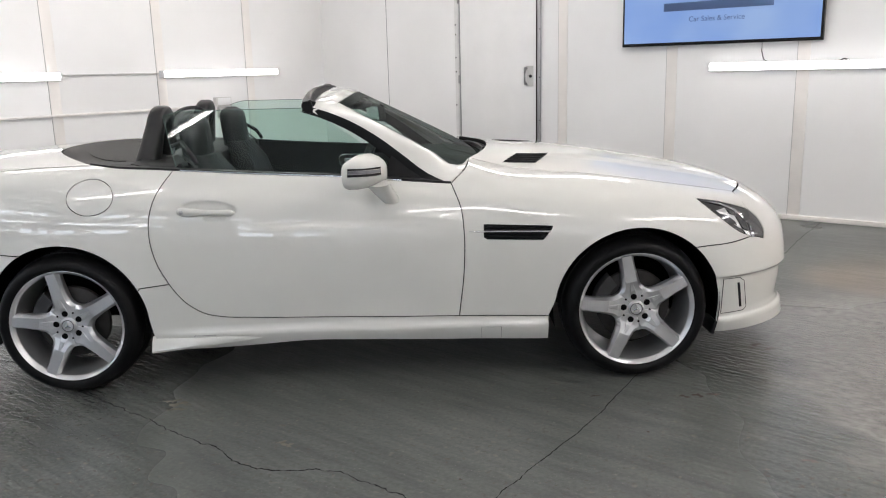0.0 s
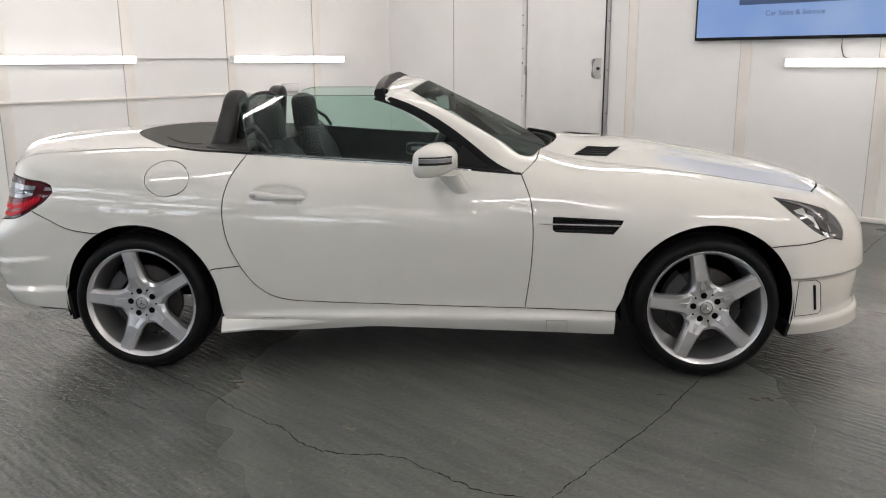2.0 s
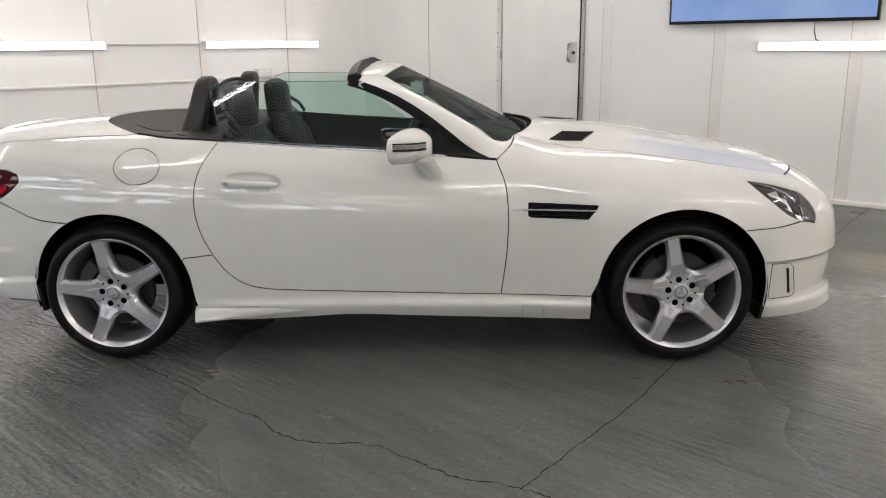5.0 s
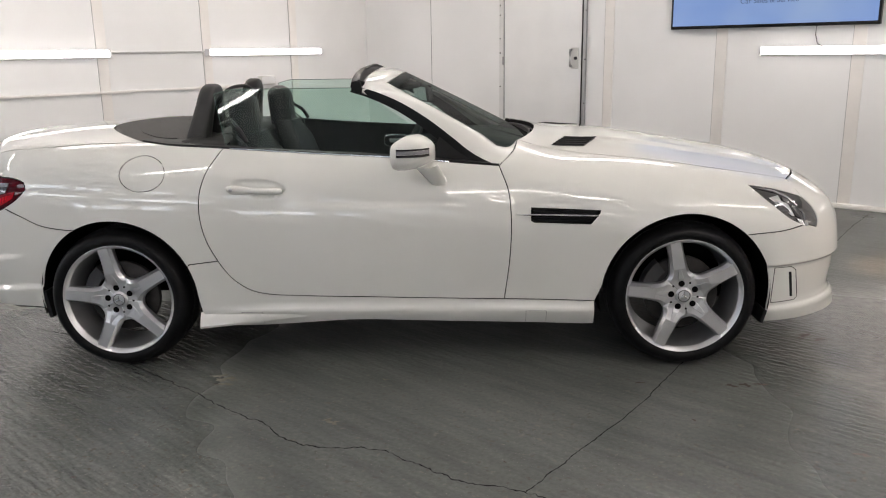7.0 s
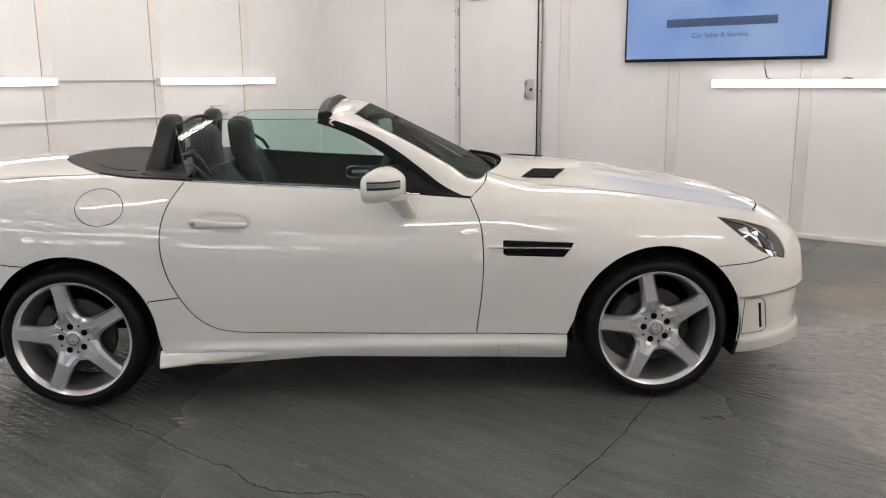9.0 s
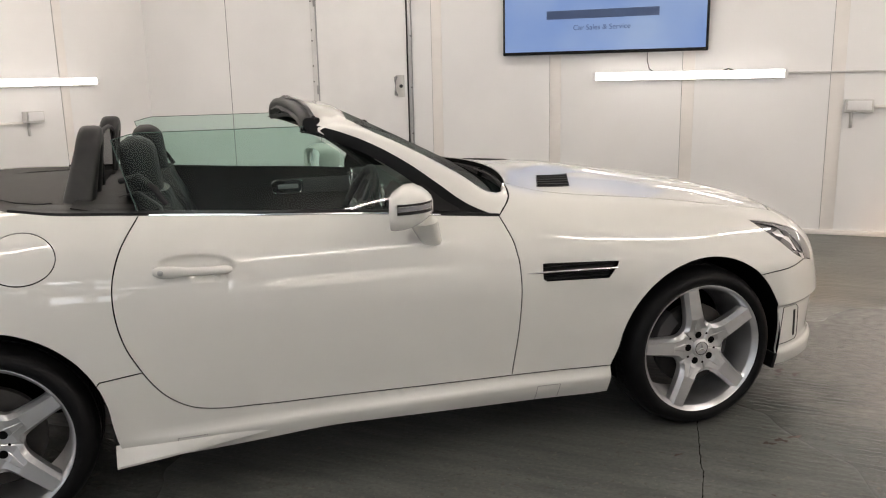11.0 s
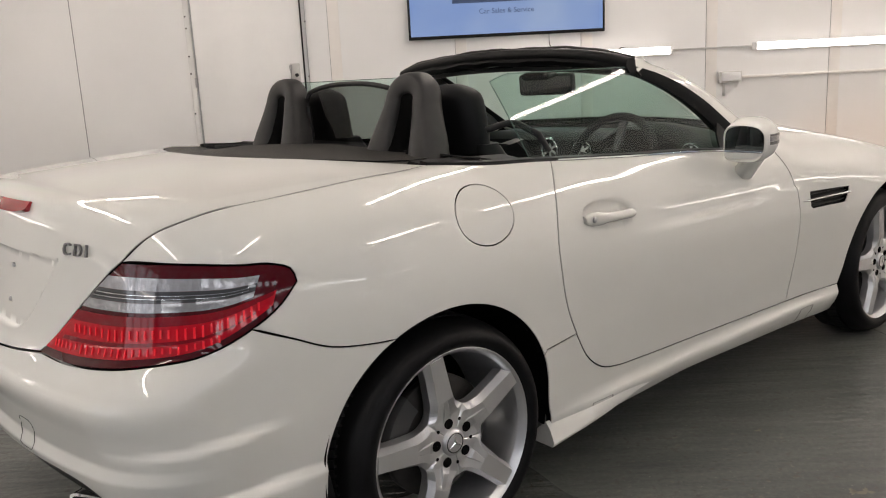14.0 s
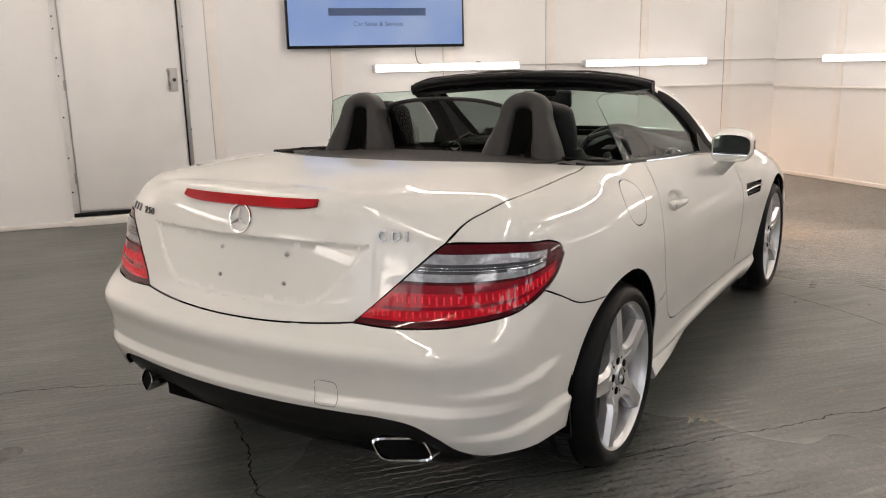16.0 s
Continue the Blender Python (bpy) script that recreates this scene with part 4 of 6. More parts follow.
def lamp_skin(a, v, out):
    """A point of the tail lamp: a from its inner edge to its tip, v from its top edge to its low edge."""
    def i(line, t):
        k = t * (len(line) - 1)
        j = min(len(line) - 2, int(k))
        return line[j] * (1 - (k - j)) + line[j + 1] * (k - j)

    ln = np.clip(a, 0, 1)
    p = (1 - v) * i(lamp_top[::-1], ln) + v * i(lamp_low, ln)
    slant = (1 - ln) ** 6
    q = i(lamp_in, v)
    p = slant * q + (1 - slant) * p
    p = TAIL.bend(TAIL.flat(p[None]))[0]
    return p + slope(p[None])[0] * out


def lamp_band(name, a0, a1, v0, v1, mat, parent, out, flip, label=""):
    rows = []
    for v in np.linspace(0, 1, 7):
        rows.append([lamp_skin(a, v0(a) * (1 - v) + v1(a) * v, out) for a in np.linspace(a0, a1, 36)])
    if flip:
        rows = [[p * np.array((1, -1, 1)) for p in r][::-1] for r in rows]
    return loft_part(name, rows, mat, parent, label, thick=0.0012)


rnd_led = random.Random(4)
for lamp_ob, flip in zip([o for o in car.children if o.name.startswith("tail_lamp")], (False, True)):
    close = lambda a: 0.5 * max(0.0, (a - 0.55) / 0.45) ** 1.5
    lamp_band("clear_band", 0.035, 0.77, lambda a: 0.13 + 0.16 * close(a), lambda a: 0.25 + 0.05 * close(a), CLEAR_LENS, lamp_ob, 0.003, flip, "clear lens band")
    lamp_band("smoked_band", 0.035, 0.77, lambda a: 0.252 + 0.05 * close(a), lambda a: 0.365 + 0.02 * close(a), SMOKE_LENS, lamp_ob, 0.003, flip, "smoked lens band")
    lamp_band("reflector_band", 0.035, 0.77, lambda a: 0.367 + 0.02 * close(a), lambda a: 0.46 - 0.05 * close(a), CLEAR_LENS, lamp_ob, 0.003, flip, "silver reflector band")
    lamp_band("red_band", 0.03, 0.87, lambda a: 0.50 - 0.05 * close(a), lambda a: 0.93 - 0.45 * close(a), RED_LENS, lamp_ob, 0.003, flip, "bright red lens")
    lamp_band("upper_bar", 0.05, 0.86, lambda a: 0.50 - 0.05 * close(a), lambda a: 0.60 - 0.09 * close(a), MAROON, lamp_ob, 0.0042, flip, "deep red bar")
    lamp_band("middle_bar", 0.10, 0.80, lambda a: 0.765 - 0.22 * close(a), lambda a: 0.805 - 0.27 * close(a), MAROON, lamp_ob, 0.0042, flip, "deep red bar")
    for k in range(2):
        lamp_band("rib", 0.06, 0.74, lambda a: 0.292 + 0.034 * k + 0.04 * close(a), lambda a: 0.295 + 0.034 * k + 0.04 * close(a), CHROME, lamp_ob, 0.0045, flip, "bright rib behind the lens")
    for v0, v1, a0, a1, count in ((0.635, 0.735, 0.11, 0.80, 26), (0.825, 0.90, 0.07, 0.68, 26)):
        for k in range(count):
            bm = bmesh.new()
            a = a0 + (a1 - a0) * k / (count - 1)
            lift = 0.30 * close(a)
            p0 = lamp_skin(a, v0 - lift, 0.0)
            tall = (v1 - v0) * 0.21 * rnd_led.uniform(0.75, 1.15)
            n0 = slope(p0[None])[0]
            along = np.array((n0[1], -n0[0], 0.0)) * 0.0022
            w0 = TAIL.bend(TAIL.flat(np.array([p0 - along, p0 + along, p0 + along - (0, 0, tall), p0 - along - (0, 0, tall)])))
            q = list(w0 + slope(w0) * 0.0045) + list(w0 + slope(w0) * 0.0058)
            if flip:
                q = [p * np.array((1, -1, 1)) for p in q]
            vs = [bm.verts.new(tuple(p)) for p in q]
            for fc in ((0, 1, 2, 3), (4, 5, 6, 7), (0, 1, 5, 4), (1, 2, 6, 5), (2, 3, 7, 6), (3, 0, 4, 7)):
                bm.faces.new([vs[j] for j in fc])
            part("led", bm, LED_RED, lamp_ob, "", False)

for head_ob, flip in zip([o for o in car.children if o.name.startswith("headlamp")], (False, True)):
    m = -1 if flip else 1

    def head_skin(x, z, sink):
        p = side(x, z)
        n = slope(p[None])[0]
        return (p - n * sink) * np.array((1, m, 1))

    for nm, pts, mat, lab in (("reflector", [(1.556, 0.716), (1.602, 0.722), (1.612, 0.700), (1.640, 0.690), (1.664, 0.640), (1.648, 0.645)], CHROME, "bright reflector bowl"),
                              ("bezel", [(1.618, 0.718), (1.652, 0.702), (1.692, 0.664), (1.700, 0.628), (1.672, 0.640), (1.646, 0.688), (1.618, 0.702)], HEAD_GREY, "grey bezel between the reflectors"),
                              ("running_lamp", [(1.505, 0.755), (1.59, 0.741), (1.648, 0.716), (1.688, 0.682), (1.682, 0.677), (1.645, 0.709), (1.59, 0.734)], CLEAR_LENS, "pale running lamp strip"),
                              ("lower_reflector", [(1.672, 0.632), (1.704, 0.622), (1.712, 0.602), (1.690, 0.612)], CHROME, "bright lower reflector"),
                              ("side_marker", [(1.704, 0.660), (1.711, 0.655), (1.722, 0.626), (1.714, 0.624)], CLEAR_LENS, "pale side marker"),
                              ("clear_corner", [(1.712, 0.616), (1.728, 0.618), (1.734, 0.594), (1.718, 0.597)], CLEAR_LENS, "clear lens corner")):
        bm = bmesh.new()
        vs = [bm.verts.new(tuple(head_skin(x, z, -0.0025))) for x, z in pts]
        ws = [bm.verts.new(tuple(head_skin(x, z, -0.0005))) for x, z in pts]
        bm.faces.new(vs)
        bm.faces.new(ws[::-1])
        for i in range(len(vs)):
            bm.faces.new((vs[i], vs[(i + 1) % len(vs)], ws[(i + 1) % len(vs)], ws[i]))
        part(nm, bm, mat, head_ob, lab, False)

# the lit headlamps
for s in (-1, 1):
    beam_data = bpy.data.lights.new("headlamp_beam", "SPOT")
    beam_data.energy, beam_data.color, beam_data.spot_size, beam_data.spot_blend, beam_data.shadow_soft_size = 100.0, (1.0, 0.55, 0.25), radians(54), 0.8, 0.03
    beam = new("headlamp_beam", beam_data)
    beam.parent = car
    beam.matrix_local = look((1.93, s * 0.69, 0.65), (4.13, s * 0.69, 0.65 - 0.76))

# high brake lamp along the lip of the boot
rows = []
for y in np.linspace(-0.262, 0.262, 40):
    end = 0.010 * (abs(y) / 0.262) ** 6
    b0, b1 = rear_at(y, 0.920 + end), rear_at(y, 0.946)
    n = slope(b0[None])[0]
    rows.append([b0 - n * 0.006, b0 + n * 0.012, b1 + n * 0.013, b1 - n * 0.006])
loft_part("high_brake_lamp", rows, material("deep_red_lens", (0.32, 0.002, 0.006), 0.06, spec=0.4), car, "long red brake lamp on the boot lip", closed=True, caps=True, angle=30)

# round badge, lettering and plate screws
def on_boot(y, z, out, size=1.0):
    p = rear_at(y, z)
    n = slope(p[None])[0]
    yaw = math.degrees(math.atan2(n[1], -n[0]))
    lean = math.degrees(math.asin(n[2]))
    q = p + n * out
    return pose(*q, 90 - lean, 0, -90 - yaw)


badge = loft_part("badge", [[Vector((r * math.cos(a), r * math.sin(a), h)) for a in np.linspace(0, 2 * math.pi, 41)[:-1]] for r, h in ((0.036, 0), (0.040, 0.004), (0.043, 0.004), (0.0445, 0))], CHROME, car, "chrome ring badge", closed=True)
badge.matrix_local = on_boot(0.0, 0.885, 0.003)
for a in (90, 210, 330):
    bm = bmesh.new()
    c, s = math.cos(radians(a)), math.sin(radians(a))
    tip, l, r, mid = (0.039 * c, 0.039 * s, 0.003), (-0.008 * s, 0.008 * c, 0.002), (0.008 * s, -0.008 * c, 0.002), (0, 0, 0.008)
    v = [bm.verts.new(p) for p in (tip, l, mid, r)]
    bm.faces.new((v[0], v[1], v[2]))
    bm.faces.new((v[0], v[2], v[3]))
    part("arm", bm, CHROME, badge, "", False)
writing("lettering", "C D I", 0.039, on_boot(-0.495, 0.852, 0.003), LETTER, car, 0.003, "raised chrome letters")
writing("lettering", "2 5 0", 0.032, on_boot(0.47, 0.855, 0.003), LETTER, car, 0.003, "raised chrome figures")
for k in range(3):
    ob = box_part("badge_bar", pose(0, 0, 0), 0.020, 0.024, 0.004, LETTER, car, "raised chrome bar", bevel=0.001)
    ob.matrix_local = on_boot(0.555 + 0.034 * k, 0.866, 0.002)
for y, z in ((0.085, 0.795), (-0.165, 0.795), (0.085, 0.715), (-0.165, 0.715)):
    p = rear_at(y, z)
    bm = bmesh.new()
    bmesh.ops.create_cone(bm, cap_ends=True, segments=10, radius1=0.007, radius2=0.004, depth=0.006, matrix=pose(-2.017 + 0.24 * (z - 0.66) + 0.17 * y * y, y, z, 0, -90, 0))
    part("plate_screw", bm, STEEL, car)

# lower tail: black apron, exhausts, tow cover
rows = []
for y in np.linspace(-0.69, 0.69, 60):
    e = abs(y)
    hi = float(np.interp(e, [0, 0.40, 0.52, 0.60, 0.665, 0.70], [0.40, 0.40, 0.398, 0.378, 0.33, 0.30]))
    lo = float(np.interp(e, [0, 0.45, 0.60, 0.66, 0.70], [0.19, 0.19, 0.193, 0.205, 0.235]))
    r = []
    for t in np.linspace(0, 1, 9):
        z = hi + (lo - hi) * t
        p = rear_at(y, max(z, 0.20))
        groove = 0.012 * math.exp(-((t - 0.62) / 0.08) ** 2)
        r.append((p[0] + 0.016 + groove + 0.05 * t ** 3, p[1] * 0.985, z))
    r.append((r[-1][0] + 0.20, r[-1][1], r[-1][2] - 0.01))
    rows.append(r)
loft_part("rear_apron", rows, BLACK_TRIM, car, "matt black lower apron")
for s in (-1, 1):
    rows = []
    for out, grow in ((0.0, 0.0), (0.0, 0.006), (-0.10, 0.004)):
        r = []
        for a in np.linspace(0, 2 * math.pi, 33)[:-1]:
            cx, cz = math.copysign(abs(math.cos(a)) ** 0.45, math.cos(a)), math.copysign(abs(math.sin(a)) ** 0.45, math.sin(a))
            yy = cx * (0.060 + grow) + 0.018 * cz * -1
            r.append((-1.966 + 0.035 * cx - out, s * (0.53 + yy), 0.286 + cz * (0.025 + grow)))
        rows.append(r)
    tip = loft_part("exhaust_tip", rows, CHROME, car, "chrome exhaust outlet", closed=True)
    # capped black plug just inside the tip, dark in place of the pipe's depth
    rows = [[(x, s * y, z) for x, y, z in [(-1.966 + 0.035 * c + d, 0.53 + 0.058 * k * c2 - 0.018 * z2 * k, 0.286 + 0.024 * k * z2) for c, c2, z2 in
             [(math.copysign(abs(math.cos(a)) ** 0.45, math.cos(a)),) * 2 + (math.copysign(abs(math.sin(a)) ** 0.45, math.sin(a)),) for a in np.linspace(0, 2 * math.pi, 33)[:-1]]]] for d, k in ((0.006, 1.0), (0.05, 0.97), (0.09, 0.9))]
    loft_part("bore", rows, DARK, tip, "black plug closing the bore", closed=True, caps=True)


def skin_line(points, name, rad=0.0014, mat=None, parent=None):
    pts = [TAIL.bend(TAIL.flat(p[None]))[0] for p in points]
    pts = [p + slope(p[None])[0] * 0.0002 for p in pts]
    return tube_part(name, pts, rad, mat or BLACK_TRIM, parent or car, "thin dark shut line", n=6)


sq = [(0.036 * math.copysign(abs(math.cos(a)) ** 0.4, math.cos(a)), 0.036 * math.copysign(abs(math.sin(a)) ** 0.4, math.sin(a))) for a in np.linspace(0.3, 2 * math.pi + 0.1, 40)]
skin_line([rear_at(-0.335 + a, 0.438 + b) for a, b in sq], "tow_cover", 0.0008)

# intake on the side of the front bumper
box_pts = [(1.585, 0.43), (1.665, 0.428), (1.69, 0.41), (1.715, 0.285), (1.70, 0.272), (1.585, 0.272)]
for flip in (False, True):
    m = np.array((1, -1 if flip else 1, 1))
    pts = [q for i in range(6) for q in side_curve([(x, z) for x, z in (box_pts[i], box_pts[(i + 1) % 6])], 0.012)[:-1]]
    pts.append(pts[0])
    tube_part("intake_edge", [tuple((p + slope(p[None])[0] * 0.0002) * m) for p in pts], 0.0016, BLACK_TRIM, car, "thin dark edge of a bumper insert", n=6)
    rows = [[tuple((side(1.655 + 0.022 * t + w, 0.405 - 0.115 * t) + np.array((0, -0.0015 - 0.001 * k, 0))) * m) for k, w in enumerate((0, 0.006, 0.012))] for t in np.linspace(0, 1, 10)]
    loft_part("intake_slot", rows, BLACK_TRIM, car, "narrow black slot", thick=0.001)

# fender vents
for flip in (False, True):
    m = np.array((1, -1 if flip else 1, 1))
    vent_ob = panel("vent_grille", ROUND, vent, BLACK_TRIM, car, "black side vent with chrome bar", sink=0.022, gap=-0.004, deep=0.01, flip=flip)
    for k in range(4):
        z = 0.686 - 0.0145 * k
        rows = []
        for x in np.linspace(0.572, 0.835 - 0.010 * k, 14):
            p = side(x, z)
            rows.append([tuple((p + np.array((0, dy, dz))) * m) for dy, dz in ((0.004, 0.002), (0.002, -0.001), (0.018, -0.008), (0.020, -0.004))])
        loft_part("slat", rows, BLACK_TRIM, vent_ob, closed=True, caps=True)
    rows = []
    for t in np.linspace(0, 1, 24):
        x = 0.497 + t * (0.838 - 0.497)
        p = side(x, 0.668 - 0.004 * t)
        r = 0.0045 * min(1, 6 * t + 0.15)
        rows.append([tuple((p + np.array((0, -0.004 + r * 1.2 * math.cos(a), r * math.sin(a)))) * m) for a in np.linspace(0, 2 * math.pi, 9)[:-1]])
    loft_part("vent_bar", rows, CHROME, vent_ob, "slim chrome bar", closed=True, caps=True)

# door handles
for ob, flip in zip([o for o in car.children if o.name.startswith("door")], (False, True)):
    m = np.array((1, -1 if flip else 1, 1))
    rows = []
    for t in np.linspace(0, 1, 30):
        x = -0.712 + 0.232 * t
        z = 0.784 - 0.012 * t
        p = side(x, z)
        hgt = 0.0195 * (1 - 0.30 * step01(t, 0.2, 0.45) + 0.06 * step01(t, 0.8, 1)) * min(1, (8 * t + 0.25)) ** 0.5 * min(1, (9 * (1 - t) + 0.2)) ** 0.5
        out = 0.012 + 0.018 * math.sin(math.pi * t) ** 0.5
        rows.append([tuple((p + np.array((0, -out + 0.012 - 0.012 * math.cos(a), hgt * math.sin(a)))) * m) for a in np.linspace(0, 2 * math.pi, 15)[:-1]])
    handle = loft_part("door_handle", rows, PAINT, ob, "white pull handle", closed=True, caps=True)
    p = side(-0.690, 0.783)
    bm = bmesh.new()
    bmesh.ops.create_cone(bm, cap_ends=True, segments=16, radius1=0.0085, radius2=0.0085, depth=0.003, matrix=pose(p[0], (p[1] - 0.0235) * m[1], p[2], 90, 0, 0))
    part("key_lock", bm, STEEL, ob, "round steel key lock") if not flip else bm.free()

# belt line mouldings
for flip in (False, True):
    m = np.array((1, -1 if flip else 1, 1))
    line = np.concatenate([quarter_top[::3], belt[::3]])
    rows = []
    for p in line:
        rows.append([tuple((p + np.array(d)) * m) for d in ((0, -0.002, -0.001), (0, 0.002, 0.007), (0, 0.030, 0.010), (0, 0.032, 0.0), (0, 0.006, -0.004))])
    loft_part("belt_moulding", rows, BLACK_TRIM, car, "black belt moulding", closed=True, caps=True)
    rows = [[tuple((p + np.array(d)) * m) for d in ((0, -0.0035, -0.0005), (0, -0.003, 0.004), (0, 0.001, 0.005), (0, 0.001, -0.001))] for p in belt[2:-14:2]]
    loft_part("chrome_strip", rows, CHROME, car, "slim chrome strip", closed=True, caps=True)

# bonnet grilles
for s in (-1, 1):
    def vent_at(u, v, out):
        x = 0.667 + 0.152 * u + (0.085) * v
        y = -0.550 + 0.03 * u + 0.205 * v
        p = top_at(x, y)
        return (p + slope(p[None])[0] * out) * np.array((1, -s * -1 if s > 0 else 1, 1)) if s < 0 else (p + slope(p[None])[0] * out) * np.array((1, -1, 1))
    rows = [[tuple(vent_at(u, v, 0.0015)) for u in np.linspace(0, 1, 10)] for v in np.linspace(0, 1, 10)]
    grille = loft_part("bonnet_grille", rows, BLACK_TRIM, car, "black louvred bonnet grille", thick=0.001)
    for k in range(5):
        v0 = 0.04 + 0.19 * k
        rows = [[tuple(vent_at(u, v0 + dv, o)) for dv, o in ((0, 0.002), (0.02, 0.009), (0.10, 0.006), (0.12, 0.002))] for u in np.linspace(0.03, 0.97, 10)]
        loft_part("louvre", rows, BLACK_TRIM, grille, closed=True, caps=True)

# ---- wheels ----
wheel = empty("wheel", "", "", None)
wheel.parent = car
tyre_profile = [(0.236, 0.014), (0.246, 0.002), (0.256, -0.006), (0.268, -0.009), (0.281, -0.005), (0.292, 0.004), (0.300, 0.018), (0.3065, 0.036), (0.3105, 0.054), (0.312, 0.066), (0.305, 0.0665), (0.305, 0.074), (0.3125, 0.0745), (0.3125, 0.110), (0.305, 0.1105), (0.305, 0.118), (0.3125, 0.1185), (0.312, 0.176), (0.305, 0.20), (0.285, 0.215), (0.24, 0.21)]
loft_part("tyre", revolve(tyre_profile, 72), RUBBER, wheel, "black low-profile rubber tyre", closed=True, angle=60)
loft_part("rim", revolve([(0.230, 0.020), (0.238, 0.007), (0.2455, 0.001), (0.2500, 0.002), (0.2505, 0.008), (0.243, 0.004), (0.237, 0.009), (0.232, 0.022), (0.224, 0.05), (0.214, 0.11), (0.212, 0.20)], 72), ALLOY, wheel, "silver alloy rim", closed=True, angle=45)
# one arm of the five-armed star, from the hub to the rim: half width, half width of its flat face, depth of the face, depth of its flank
T36 = math.tan(radians(36))
rows = []
for r in (0.020, 0.045, 0.062, 0.072, 0.080, 0.087, 0.094, 0.102, 0.111, 0.1195, 0.121, 0.14, 0.165, 0.19, 0.215, 0.236):
    wide = min(r * T36, float(np.interp(r, [0.080, 0.087, 0.094, 0.102, 0.111, 0.121, 0.14, 0.19, 0.236], [0.0581, 0.0505, 0.0450, 0.0412, 0.0388, 0.0370, 0.0350, 0.0315, 0.0325])))
    face = min(wide * 0.90, float(np.interp(r, [0.02, 0.072, 0.087, 0.10, 0.121, 0.236], [0.06, 0.042, 0.032, 0.0275, 0.0245, 0.0205])))
    y0 = float(np.interp(r, [0.02, 0.070, 0.1195, 0.121, 0.236], [0.019, 0.019, 0.0075, 0.0070, 0.0050]))
    drop = float(np.interp(r, [0.02, 0.072, 0.085, 0.10, 0.236], [0.0015, 0.003, 0.010, 0.017, 0.020]))
    keel = float(np.interp(r, [0.02, 0.062, 0.080, 0.1195, 0.121], [0.0, 0.0, 0.0045, 0.0, 0.0]))
    half = float(np.interp(r, [0.02, 0.062, 0.1195, 0.121], [0.010, 0.013, 0.004, 0.002]))
    rows.append([(-wide, 0.052, r), (-wide, y0 + drop, r), (-face, y0, r), (-half - 0.002, y0 + 0.15 * keel, r), (-half, y0 - keel, r), (half, y0 - keel, r), (half + 0.002, y0 + 0.15 * keel, r), (face, y0, r), (wide, y0 + drop, r), (wide, 0.052, r)])
spoke = loft_part("spoke", rows, ALLOY, wheel, "", closed=True, caps=True, angle=9)
for k in range(5):
    a = 102 - 72 * k
    if k == 0:
        sp = spoke
    else:
        sp = spoke.copy()
        scene.collection.objects.link(sp)
        sp.parent = wheel
    sp.matrix_local = pose(0, 0, 0, 0, 90 - a, 0)
    # dark discs on the hub face paint the shade of bolt recesses and holes
    lug = loft_part("lug_hole", revolve([(0.0001, 0.0165), (0.0125, 0.0165), (0.0135, 0.018), (0.0135, 0.03)], 16), DARK, wheel, "dark disc painted as a shaded bolt recess", closed=True)
    lug.matrix_local = pose(0.053 * math.cos(radians(a)), 0, 0.053 * math.sin(radians(a)))
    dot = loft_part("drilled_hole", revolve([(0.0001, 0.0182), (0.0045, 0.0182), (0.005, 0.022)], 10), DARK, wheel, "small dark disc painted as a shaded hole", closed=True)
    dot.matrix_local = pose(0.060 * math.cos(radians(a - 36)), 0, 0.060 * math.sin(radians(a - 36)))
loft_part("centre_cap", revolve([(0.0001, 0.009), (0.022, 0.0095), (0.029, 0.0105), (0.034, 0.0145), (0.0365, 0.022)], 36), ALLOY, wheel, "silver centre cap", closed=True)
loft_part("cap_ring", revolve([(0.0235, 0.0096), (0.025, 0.0080), (0.0265, 0.0092), (0.0265, 0.011)], 36), ALLOY_DARK, wheel, "grey cap ring", closed=True)
for ang in (90, 210, 330):
    bm = bmesh.new()
    c, s = math.cos(radians(ang)), math.sin(radians(ang))
    v = [bm.verts.new(p) for p in ((0.022 * c, 0.0088, 0.022 * s), (-0.0045 * s, 0.0085, 0.0045 * c), (0, 0.0065, 0), (0.0045 * s, 0.0085, -0.0045 * c))]
    bm.faces.new((v[0], v[1], v[2]))
    bm.faces.new((v[0], v[2], v[3]))
    part("cap_arm", bm, CHROME, wheel, "", False)
loft_part("brake_disc", revolve([(0.05, 0.075), (0.155, 0.075), (0.158, 0.078), (0.158, 0.098), (0.05, 0.098)], 48), DISC, wheel, "worn steel brake disc", closed=True)
loft_part("disc_bell", revolve([(0.02, 0.050), (0.075, 0.050), (0.082, 0.06), (0.084, 0.08)], 32), ALLOY_DARK, wheel, "", closed=True)
cal = []
for t in np.linspace(0, 1, 12):
    b = radians(128 + 52 * t)
    cal.append([(r * math.cos(b), y, r * math.sin(b)) for r, y in ((0.118, 0.058), (0.172, 0.056), (0.178, 0.066), (0.178, 0.108), (0.118, 0.108))])
loft_part("brake_caliper", cal, ALLOY_DARK, wheel, "grey brake caliper", closed=True, caps=True)
tread = bmesh.new()
for k in range(80):
    for y in (0.082, 0.150):
        box(tread, pose(0, 0, 0, 0, k * 4.5, 0) @ pose(0, y + 0.015, 0.3092, 0, 0, 18), 0.0175, 0.046, 0.008)
part("tread_block", tread, TREAD, wheel, "", False)["kind"] = "stuff"


def copy_wheel(m):
    top = wheel.copy()
    scene.collection.objects.link(top)
    for o in wheel.children:
        c = o.copy()
        scene.collection.objects.link(c)
        c.parent = top
    top.parent = car
    top.matrix_local = m


